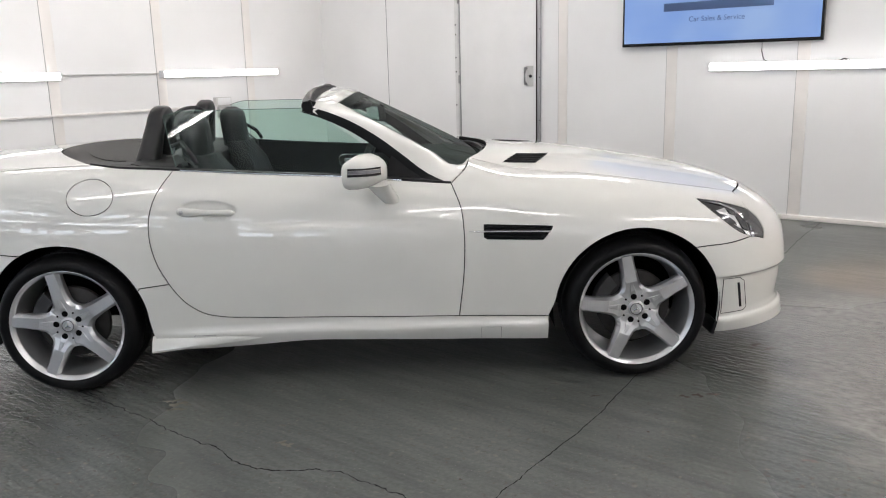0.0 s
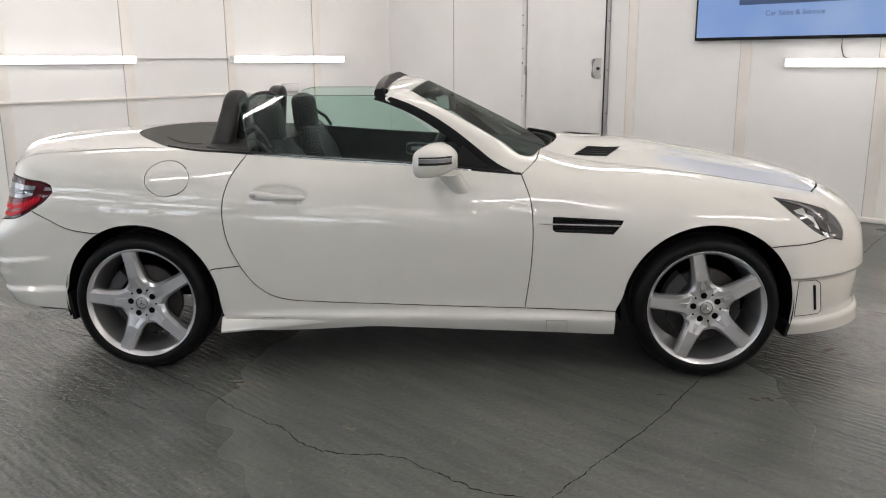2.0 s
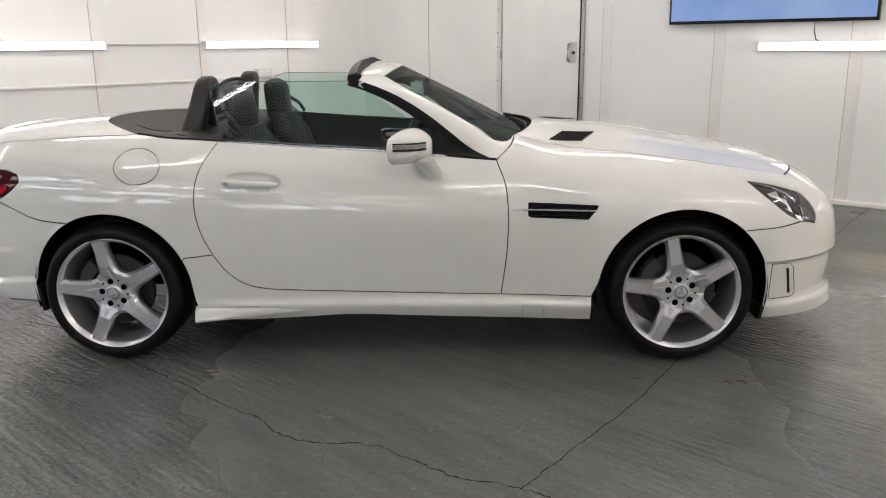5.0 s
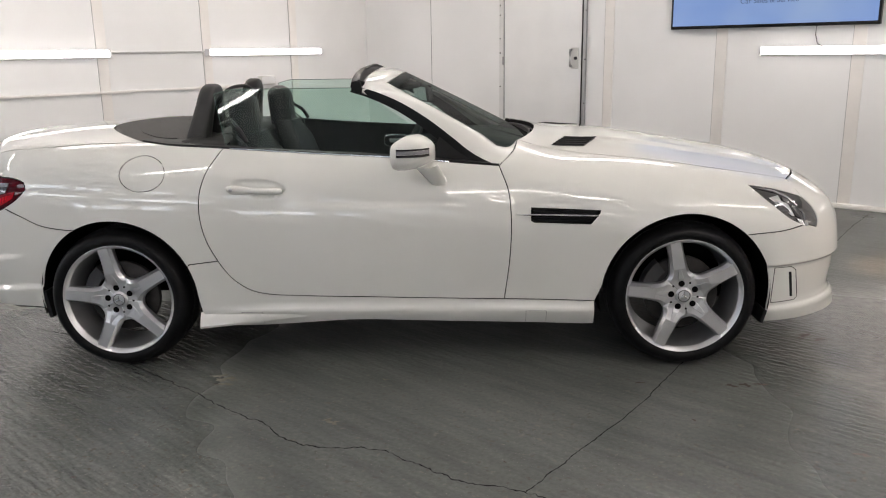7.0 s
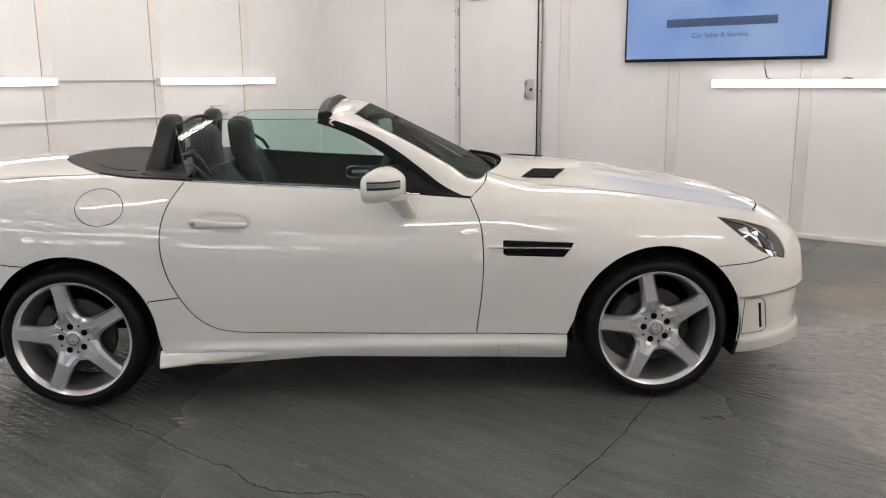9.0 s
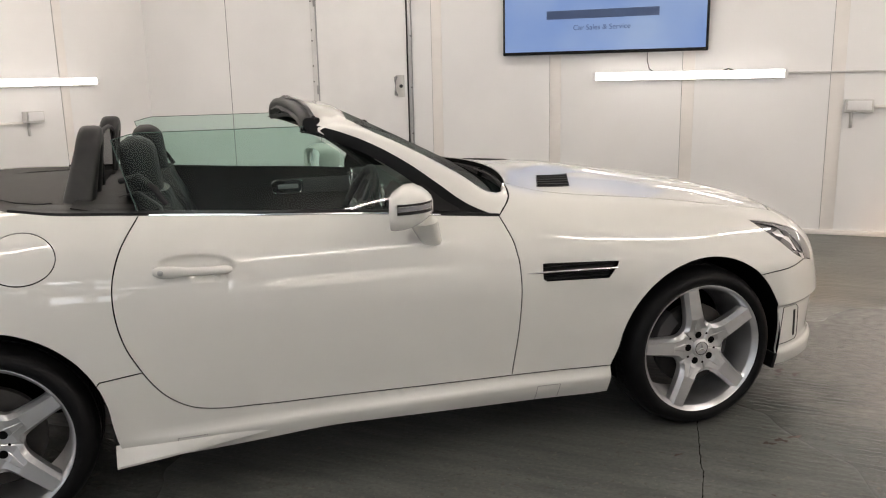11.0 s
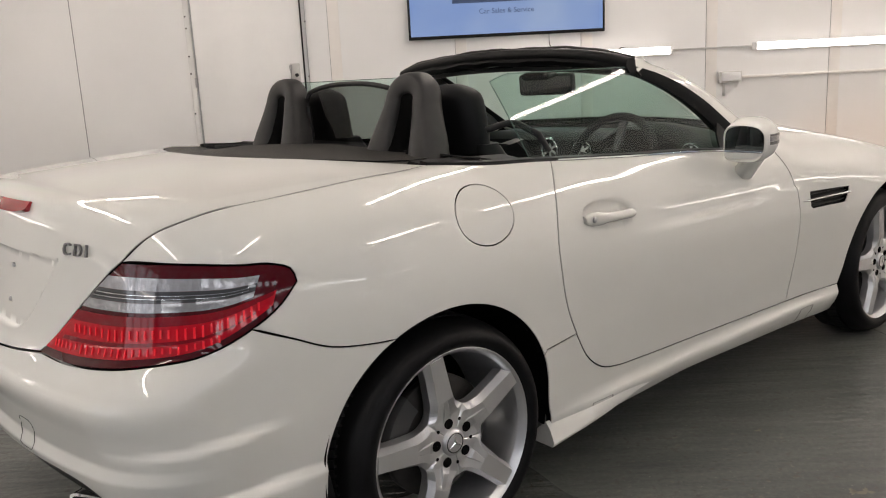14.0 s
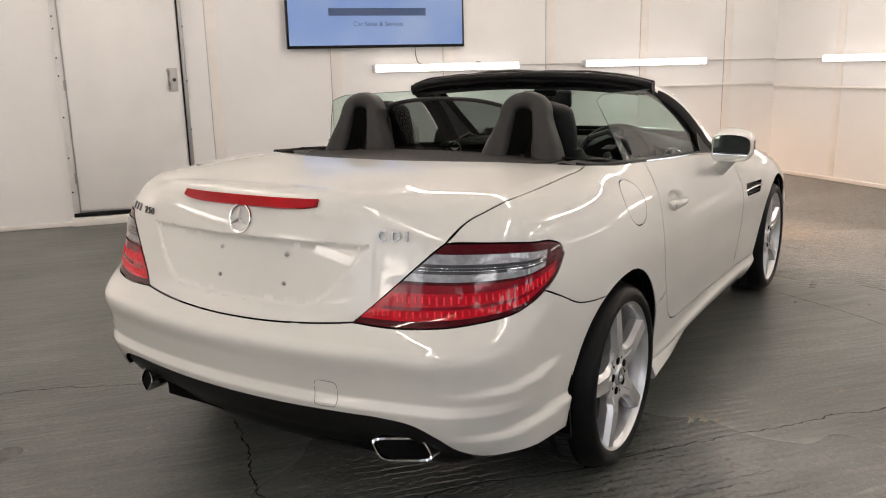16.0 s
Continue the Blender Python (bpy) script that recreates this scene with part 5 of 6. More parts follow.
SMALL = Matrix.Scale(0.982, 4)
wheel.matrix_local = pose(RA, -0.882, 0.3069) @ SMALL
copy_wheel(pose(FA - 0.005, -0.872, 0.3125))
copy_wheel(pose(RA, 0.882, 0.3069, 0, 0, 180) @ SMALL)
copy_wheel(pose(FA - 0.005, 0.872, 0.3125, 0, 0, 180))

# arch liners and floor of the car
for cx, r in ((RA, 0.352), (FA, 0.360)):
    for s in (-1, 1):
        rows = []
        for y in (0.845, 0.80, 0.5):
            rows.append([(cx + r * math.cos(radians(a)), s * (y + (0.012 if False else 0)), 0.314 + r * math.sin(radians(a))) for a in np.linspace(-13, 193, 40)])
        rows.append([(cx, s * 0.5, 0.314)] * 40)
        loft_part("arch_liner", rows, DARK, car, "black arch liner")
for x in (1.545,):
    for s in (-1, 1):
        box_part("splash_flap", pose(x + 0.008, s * 0.79, 0.215, 0, 14, 0), 0.016, 0.12, 0.06, BLACK_TRIM, car, "black splash flap")
for s in (-1, 1):
    box_part("splash_flap", pose(-1.550, s * 0.775, 0.275, 0, -10, 0), 0.020, 0.13, 0.12, BLACK_TRIM, car, "black splash flap")
box_part("underbody", pose(0.0, 0, 0.215), 1.68, 1.50, 0.03, DARK, car, "black underbody", bevel=0.004)
box_part("underbody", pose(-1.45, 0, 0.255), 0.95, 0.95, 0.05, DARK, car, "black underbody", bevel=0.004)
box_part("underbody", pose(1.45, 0, 0.215), 0.95, 0.95, 0.05, DARK, car, "black underbody", bevel=0.004)

for flip in (False, True):
    m = np.array((1, -1 if flip else 1, 1))
    for x in (-0.685, -0.595, 0.545, 0.632):
        tube_part("jack_cover_line", [tuple((side(x, z) + slope(side(x, z)[None])[0] * 0.0002) * m) for z in np.linspace(0.188, 0.245, 8)], 0.0006, BLACK_TRIM, car, "thin shut line of a jack cover", n=5)
    for x0 in (-0.685, 0.545):
        tube_part("jack_cover_line", [tuple((side(x, 0.245) + slope(side(x, 0.245)[None])[0] * 0.0002) * m) for x in np.linspace(x0, x0 + 0.088, 8)], 0.0006, BLACK_TRIM, car, "thin shut line of a jack cover", n=5)

# flared blades under the rear end of the sills
for flip in (False, True):
    m = np.array((1, -1 if flip else 1, 1))
    rows = []
    for t in np.linspace(0, 1, 14):
        x = -0.868 + 0.56 * t
        base = side(x, 0.225)
        out = 0.026 * (1 - t) - 0.007 * t
        low = 0.173 + 0.060 * t
        rows.append([tuple(np.array(q) * m) for q in ((x, base[1] + 0.004, 0.242 + 0.012 * t), (x, base[1] - out * 0.45 - 0.001, 0.222 + 0.027 * t), (x, base[1] - out - 0.001, low + 0.010), (x, base[1] - out * 0.8, low), (x, base[1] + 0.08, low))])
    loft_part("sill_blade", rows, PAINT, car, "flared white blade under the sill", closed=True, caps=True, angle=35)

# ---- windscreen, frame and side glass ----
def screen_at(u, v):
    """The windscreen: u across from -1 to 1, v from the scuttle to the header."""
    y = u * (0.665 + (0.578 - 0.665) * v)
    x0, x1 = 0.512 + 0.118 * (1 - u * u), -0.060 + 0.035 * (1 - u * u)
    z0, z1 = 0.890 + 0.012 * (1 - u * u), 1.200 + 0.032 * (1 - u * u)
    bow = 0.004 * math.sin(math.pi * v)
    return np.array((x0 + (x1 - x0) * v + bow * 0.5, y * (1 + 0.01 * math.sin(math.pi * v)), z0 + (z1 - z0) * v + bow))


rows = [[screen_at(u, v) for u in np.linspace(-1, 1, 25)] for v in np.linspace(0, 1, 17)]
glass_ob = loft_part("windscreen", rows, SCREEN_GLASS, car, "clear tinted windscreen")
rows = [[screen_at(u, v) + np.array((-0.002, 0, -0.003)) for u in np.linspace(-1, 1, 25)] for v in (0.0, 0.05, 0.10)]
loft_part("screen_border", rows, BLACK_TRIM, car, "black ceramic screen border", thick=0.001)
for s in (-1, 1):
    rows = [[screen_at(s * u, v) + np.array((-0.002, 0, -0.003)) for u in (0.925, 0.96, 0.995)] for v in np.linspace(0.0, 1.0, 15)]
    loft_part("screen_border", rows, BLACK_TRIM, car, "black ceramic screen border", thick=0.001)
rows = [[screen_at(u, v) + np.array((-0.002, 0, -0.003)) for u in np.linspace(-1, 1, 25)] for v in (0.93, 0.965, 1.0)]
loft_part("screen_border", rows, BLACK_TRIM, car, "black ceramic screen border", thick=0.001)
# scuttle and wipers
rows = []
for u in np.linspace(-1.0, 1.0, 35):
    g = screen_at(u, 0.03)
    e = top_at(0.515 + 0.11 * (1 - u * u), 0.60 * u)
    rows.append([(g[0] - 0.02, g[1], g[2] - 0.03), (0.5 * (g[0] + e[0]) , 0.5 * (g[1] + e[1]), min(g[2], e[2]) - 0.035), (e[0] + 0.03, e[1], e[2] - 0.022)])
loft_part("scuttle_panel", rows, BLACK_TRIM, car, "black plastic scuttle panel", thick=0.003)
for y0, y1, x0 in ((-0.52, 0.05, 0.0), (-0.02, 0.54, 0.0)):
    pts = [screen_at((y0 + (y1 - y0) * t) / 0.665, 0.05 + 0.06 * t * (1 - t)) + np.array((0.012, 0, 0.016)) for t in np.linspace(0, 1, 14)]
    tube_part("wiper", pts, lambda t: 0.007 - 0.003 * t, BLACK_TRIM, car, "black wiper blade", n=8)
    p = pts[0] + np.array((0.02, 0, -0.012))
    bm = bmesh.new()
    bmesh.ops.create_cone(bm, cap_ends=True, segments=14, radius1=0.016, radius2=0.012, depth=0.035, matrix=pose(*p))
    part("wiper_pivot", bm, BLACK_TRIM, car)

for flip in (False, True):
    m = np.array((1, -1 if flip else 1, 1))
    outer = curve([(0.428, -0.768, 0.862), (0.335, -0.742, 0.900), (0.235, -0.715, 0.975), (0.13, -0.690, 1.053), (0.0, -0.657, 1.128), (-0.10, -0.630, 1.168), (-0.185, -0.600, 1.192)], 0.02)
    inner = np.array([screen_at(-1, v) for v in np.linspace(0, 1.0, len(outer))])
    inner = curve([top_at(0.510, -0.608), screen_at(-0.985, 0.06), screen_at(-0.99, 0.3), screen_at(-0.99, 0.6), screen_at(-0.985, 0.93), screen_at(-0.98, 0.985)], 0.02)
    n = 24
    o2 = [outer[int(round(t * (len(outer) - 1)))] for t in np.linspace(0, 1, n)]
    i2 = [inner[int(round(t * (len(inner) - 1)))] for t in np.linspace(0, 1, n)]
    rows = []
    for k, (a, b) in enumerate(zip(o2, i2)):
        t = k / (n - 1)
        mid = (a + b) / 2
        out = np.array((0.0, -0.50, 0.86)) * 0.030
        out = out * (1 - 0.7 * t ** 4)
        row = [a + np.array((0, 0.020, -0.012)), a, a * 0.78 + b * 0.22 + out * 0.62, mid + out, a * 0.22 + b * 0.78 + out * 0.72, b + np.array((0, 0, 0.004)), b + np.array((0, 0.012, -0.012))]
        near = max(0.0, 1 - t / 0.22) ** 1.5
        ln = len(pillar_seam) - 1
        base = [pillar_seam[ln] + np.array((0, 0.02, -0.01)), pillar_seam[ln], pillar_seam[int(ln * 0.78)], pillar_seam[ln // 2], pillar_seam[int(ln * 0.22)], pillar_seam[0], pillar_seam[0] + np.array((-0.004, 0.008, -0.012))]
        rows.append([tuple((w * (1 - near) + (z0 + np.array((-0.003, 0, 0))) * near) * m) for w, z0 in zip(row, base)])
    loft_part("windscreen_pillar", rows, PAINT, car, "white windscreen pillar", angle=60)
    # black seal and inner lining below the white pillar
    rows = []
    for t in np.linspace(0, 1, n):
        a = outer[int(round(t * (len(outer) - 1)))]
        wide = 0.058 - 0.012 * t
        back = np.array((-wide * 0.72, 0.012, -wide * 0.55))
        if t < 0.16:
            back = back * (t / 0.16) * 0.9 + np.array((-0.10 * (1 - t / 0.16), 0, 0.004))
        rows.append([tuple(q * m) for q in (a + np.array((0, 0.001, 0.001)), a + back * 0.5 + np.array((0, -0.003, 0)), a + back, a + back + np.array((0.01, 0.045, 0.01)), a + np.array((0.02, 0.06, 0.0)))])
    loft_part("pillar_seal", rows, BLACK_TRIM, car, "black rubber pillar seal", closed=True, caps=True)

# header rail above the windscreen
rows, seal = [], []
for u in (-1.035, -1.02, *np.linspace(-1, 1, 41), 1.02, 1.035):
    fall = np.array((0, 0, 0.030 * min(1.0, max(0.0, abs(u) - 1.0) / 0.03)))
    u0, u = u, max(-1.0, min(1.0, u))
    g = screen_at(u * 0.985, 1.0)
    yy = u * 0.60
    crown = 0.034 * (1 - u * u)
    back = np.array((-0.160 - 0.01 * (1 - u * u), yy, 1.208 + crown - 0.012 * abs(u) ** 6))
    peak = np.array((-0.105, yy * 0.995, 1.222 + crown * 0.88 - 0.018 * abs(u) ** 6))
    out = np.array((0, 0.6 * (u0 - u), 0)) - fall
    rows.append([q + out for q in (g + np.array((0.0, 0, -0.012)), g + np.array((0.004, 0, 0.003)), 0.5 * (g + peak) + np.array((0, 0, 0.010)), peak, 0.45 * peak + 0.55 * back + np.array((0, 0, 0.010)), back, back + np.array((0.02, 0, -0.012)))])
    if u0 != u:
        continue
    drop = 0.008 * abs(u) ** 8
    c = back + np.array((-0.026, 0, 0.004 - drop))
    seal.append([c + np.array((0.024 * math.copysign(abs(math.cos(a)) ** 0.6, math.cos(a)) + (0.010 if math.sin(a) < 0 else 0.0), 0.012 * u, 0.025 * math.copysign(abs(math.sin(a)) ** 0.7, math.sin(a)) - 0.004 + (0.006 * math.sin(9 * u) + 0.004 * math.sin(23 * u + 1)) * (math.sin(a) < -0.5))) for a in np.linspace(0, 2 * math.pi, 13)[:-1]])
lip = [[np.mean(np.array(r), axis=0) + np.array((0.010 + 0.007 * math.cos(a), 0, 0.027 + 0.005 * math.sin(a))) for a in np.linspace(0, 2 * math.pi, 9)[:-1]] for r in seal]
loft_part("seal_lip", lip, HOOP, car, "grey-black lip along the header seal", closed=True, caps=True)
flap = [[np.mean(np.array(r), axis=0) + np.array((dx, 0, dz - 0.004 * max(0.0, math.sin(5.3 * i / 6 + 1)) ** 2)) for dx, dz in ((-0.020, -0.006), (-0.030, -0.018), (-0.012, -0.034), (0.0, -0.028))] for i, r in enumerate(seal[1:-1])]
loft_part("seal_flap", flap, RUBBER, car, "creased lower flap of the header seal", closed=True, caps=True)
for s in (-1, 1):
    box_part("seal_block", pose(-0.178, s * 0.590, 1.190, 0, 8, 0), 0.058, 0.030, 0.052, RUBBER, car, "rubber end block of the header seal", bevel=0.010)
    box_part("latch_pocket", pose(-0.168, s * 0.40, 1.197, 0, 8, 0), 0.045, 0.085, 0.024, BLACK_GLOSS, car, "black roof latch pocket", bevel=0.006)
box_part("latch_pocket", pose(-0.176, 0.0, 1.212, 0, 8, 0), 0.045, 0.12, 0.024, BLACK_GLOSS, car, "black roof latch pocket", bevel=0.006)
loft_part("header_rail", rows, PAINT, car, "white header rail above the windscreen", angle=60)
loft_part("header_seal", seal, BLACK_TRIM, car, "thick black rubber header seal", closed=True, caps=True)
rows = [[screen_at(u * 0.96, 1.0) + np.array(d) for d in ((-0.005, 0, -0.018), (-0.07, 0, -0.012), (-0.155, 0, -0.03), (-0.15, 0, -0.045), (-0.06, 0, -0.035))] for u in np.linspace(-1, 1, 25)]
loft_part("header_lining", rows, PLASTIC, car, "black header lining", closed=True, caps=True)

for flip in (False, True):
    m = np.array((1, -1 if flip else 1, 1))

    def pane(u, v):
        xb = -0.748 + 1.07 * u
        zb = float(np.interp(xb, [-0.75, -0.39, 0.0, 0.34], [0.945, 0.918, 0.895, 0.868]))
        topz = 1.229 - 0.5 * (xb + 0.40) ** 2
        pz = 1.188 - max(0.0, xb + 0.185) * 0.60 - 0.20 * max(0.0, xb + 0.185) ** 2
        zt = min(topz, pz) - 0.004
        z = zb + (zt - zb) * v
        k = (z - 0.93) / 0.27
        y = -0.700 + 0.105 * k - 0.018 * k * (1 - k)
        lean = -0.065 * v * (1 - u) ** 3
        return np.array((xb + lean, y, z)) * m
    rows = [[pane(u, v) for u in np.linspace(0, 0.98, 40)] for v in np.linspace(0, 1, 14)]
    side_pane = loft_part("side_window", rows, GREEN_GLASS, car, "raised green-tinted side window")
    edge = [pane(0, v) for v in np.linspace(0, 1, 10)] + [pane(u, 1) for u in np.linspace(0.02, 0.52, 24)]
    tube_part("glass_edge", edge, 0.0016, material("glass_edge", (0.10, 0.16, 0.14), 0.2) if not flip else bpy.data.materials["glass_edge"], side_pane, "dark green glass edge", n=6)

# door mirrors
for flip in (False, True):
    m = np.array((1, -1 if flip else 1, 1))
    cy, cz = -0.895, 0.942

    def shell(x, a, wide, high):
        c, s = math.cos(a), math.sin(a)
        k = 0.74 if s > 0 else 0.55
        rise = float(np.interp(x, [0.01, 0.03, 0.07, 0.10, 0.14, 0.187], [0.70, 0.84, 1.10, 1.10, 1.0, 0.8]))
        sag = float(np.interp(x, [0.01, 0.10, 0.187], [1.12, 1.0, 0.75]))
        high = high * (rise if s > 0 else sag)
        x = x * 0.78 + 0.34 * wide * math.copysign(abs(c) ** k, c) + 0.012
        return np.array((x, cy + wide * math.copysign(abs(c) ** k, c), cz + high * math.copysign(abs(s) ** k, s) - (0.012 if s < 0 else 0) * (1 + c)))

    angles = np.linspace(0, 2 * math.pi, 41)[:-1]
    rows = []
    for x, w, h in ((0.030, 0.081, 0.049), (0.014, 0.086, 0.054), (0.012, 0.089, 0.057), (0.022, 0.093, 0.060), (0.060, 0.094, 0.062), (0.100, 0.091, 0.060), (0.135, 0.083, 0.053), (0.160, 0.067, 0.043), (0.178, 0.044, 0.029), (0.186, 0.017, 0.012), (0.187, 0.001, 0.001)):
        rows.append([shell(x, a, w, h) * m for a in angles])
    housing = loft_part("door_mirror", rows, PAINT, car, "white door mirror housing", closed=True)
    bm = bmesh.new()
    def silver(a, deep):
        q = shell(0.026, a, 0.083, 0.0505)
        return tuple(np.array((0.033 + deep + 0.21 * (q[1] - cy) + 0.09 * (q[2] - cz), q[1], q[2])) * m)

    face = [bm.verts.new(silver(a, 0.0)) for a in angles]
    back = [bm.verts.new(silver(a, 0.006)) for a in angles]
    bm.faces.new(face)
    bm.faces.new(back[::-1])
    for i in range(len(face)):
        bm.faces.new((face[i], face[(i + 1) % len(face)], back[(i + 1) % len(face)], back[i]))
    part("mirror_glass", bm, MIRROR, housing, "silvered mirror glass", False)
    for nm, mat, z0, z1, x0, x1 in (("indicator", CLEAR_LENS, 0.936, 0.950, 0.045, 0.183), ("dark_strip", BLACK_GLOSS, 0.951, 0.958, 0.045, 0.183), ("dark_strip", BLACK_GLOSS, 0.925, 0.935, 0.045, 0.183)):
        strip = []
        for t in np.linspace(0, 1, 22):
            x = x0 + (x1 - x0) * t
            w = float(np.interp(x, [0.04, 0.060, 0.100, 0.135, 0.160, 0.178, 0.187], [0.094, 0.094, 0.091, 0.083, 0.067, 0.044, 0.017]))
            strip.append([np.array((x * 0.78 - 0.34 * w + 0.012, cy - w - 0.0025, z)) * m for z in (z0, (z0 + z1) / 2, z1)])
        loft_part(nm, strip, mat, housing, "clear indicator strip" if mat is CLEAR_LENS else "black strip", thick=0.002)
    rows = []
    for t in np.linspace(0, 1, 10):
        c = np.array((0.125 + 0.050 * t, -0.885 + 0.085 * t, 0.885 - 0.085 * t))
        rows.append([(c + np.array(((0.050 - 0.012 * t) * math.cos(a), (0.026 + 0.006 * t) * math.sin(a), 0.012 * math.sin(a)))) * m for a in np.linspace(0, 2 * math.pi, 17)[:-1]])
    loft_part("mirror_foot", rows, PAINT, housing, "", closed=True, caps=True)
    tri_rows = [[np.array(p) * m for p in r] for r in (((0.36, -0.742, 0.872), (0.16, -0.728, 0.885)), ((0.30, -0.722, 0.915), (0.16, -0.712, 0.94)), ((0.25, -0.706, 0.955), (0.18, -0.70, 0.985)))]
    loft_part("sail_panel", tri_rows, BLACK_TRIM, car, "black triangular mirror panel", thick=0.006)

# ---- cabin ----
def soft_box(name, m, sx, sy, sz, mat, parent, label="", bevel=0.03):
    return box_part(name, m, sx, sy, sz, mat, parent, label, bevel, 4)


# tonneau cover behind the seats
rows = []
for y in np.linspace(-0.685, 0.685, 41):
    x0 = -1.455 + 0.34 * (abs(y) / 0.694) ** 2.3 + 0.004
    r = []
    for t in np.linspace(0, 1, 9):
        x = x0 + (-0.93 - x0) * t
        p = top_at(min(x, -1.0), y)
        z = p[2] - 0.003 - 0.020 * step01(t, 0.0, 0.4) - 0.008 * step01(t, 0.7, 1.0) - 0.025 * step01(abs(y), 0.55, 0.69) * step01(t, 0.3, 1)
        r.append((x, y, z))
    rows.append(r)
loft_part("tonneau_cover", rows, TONNEAU, car, "dark brown-black tonneau panel", thick=0.006)
for s in (-1, 1):
    tube_part("tonneau_seam", [np.array((x, s * y, z)) for x, y, z in [(lambda p: (p[0], -p[1], p[2] - 0.019))(top_at(x, -abs(yy))) for x, yy in ((-1.28, 0.30), (-1.22, 0.40), (-1.13, 0.50), (-1.06, 0.545), (-1.01, 0.56))]], 0.0022, BLACK_TRIM, car, "dark shut line in the tonneau", n=6)
rows = [[(x, y, z) for x, z in ((-0.94, 0.985 - 0.02 * abs(y)), (-0.80, 0.955 - 0.02 * abs(y)), (-0.77, 0.93), (-0.79, 0.60), (-0.80, 0.28))] for y in np.linspace(-0.70, 0.70, 21)]
loft_part("rear_bulkhead", rows, PLASTIC, car, "black trimmed bulkhead behind the seats", thick=0.004)
for s in (-1, 1):
    rows = [[(x, s * y, z) for y, z in ((0.712, 0.940 + dz), (0.68, 0.952 + dz), (0.60, 0.962 + dz), (0.56, 0.93 + dz))] for x, dz in ((-1.10, 0.012), (-1.0, 0.008), (-0.88, 0.002), (-0.76, -0.004))]
    loft_part("belt_shelf", rows, PLASTIC, car, "black plastic shelf beside the hoop", thick=0.003)

# roll hoops
for s in (-1, 1):
    hoop = None
    sections = []
    for t in np.linspace(0, 1, 12)[:-1]:
        sections.append((-0.108 + 0.042 * t, 0.945 + 0.170 * t))
    for a in np.linspace(180, 0, 19):
        sections.append((0.066 * math.cos(radians(a)), 1.115 + 0.055 * math.sin(radians(a)) ** 0.9))
    for t in np.linspace(1, 0, 12)[1:]:
        sections.append((0.108 - 0.042 * t, 0.945 + 0.170 * t))
    rows = []
    k = len(sections)
    for i, (yy, zz) in enumerate(sections):
        a, b = sections[max(i - 1, 0)], sections[min(i + 1, k - 1)]
        d = np.array((b[0] - a[0], b[1] - a[1]))
        d /= np.linalg.norm(d)
        nrm = np.array((d[1], -d[0]))
        slant = -0.905 - 0.22 * (1.185 - zz)
        fat = 0.032 + 0.024 * step01(1.11 - zz, 0.0, 0.15)
        half = 0.036 + 0.06 * (1.185 - zz)
        ring_pts = []
        for q in np.linspace(0, 2 * math.pi, 19)[:-1]:
            dx = half * math.copysign(abs(math.cos(q)) ** 0.55, math.cos(q))
            dn = fat * math.copysign(abs(math.sin(q)) ** 0.55, math.sin(q))
            ring_pts.append((slant + dx + 0.016, s * 0.375 + yy + nrm[0] * dn, zz + nrm[1] * dn))
        rows.append(ring_pts)
    loft_part("roll_hoop", rows, HOOP, car, "black padded roll hoop", closed=True, caps=True, angle=50)
    rows = [[(-0.915 - 0.28 * (1.185 - zz), s * 0.375 + yy * w, 0.955 + (zz - 0.955) * w) for yy, zz in sections[::2]] for w in (1.0, 0.5, 0.02)]
    loft_part("hoop_infill", rows, DARK, car, "black infill of the hoop", thick=0.004)

# wind deflector between the hoops
def defl(u, v):
    return np.array((-0.885 + 0.008 * v, u * (0.275 - 0.03 * (1 - v)), 0.985 + v * (0.190 - 0.030 * abs(u) ** 2.5)))


loft_part("wind_deflector", [[defl(u, v) for u in np.linspace(-1, 1, 15)] for v in np.linspace(0, 1, 6)], DEFLECTOR_GLASS, car, "smoked see-through wind deflector")
edge = [defl(-1, v) for v in np.linspace(0, 0.9, 6)] + [defl(u, 1) for u in np.linspace(-0.93, 0.93, 15)] + [defl(1, v) for v in np.linspace(0.9, 0, 6)]
tube_part("deflector_frame", edge, 0.008, PLASTIC, car, "black deflector frame", n=8)


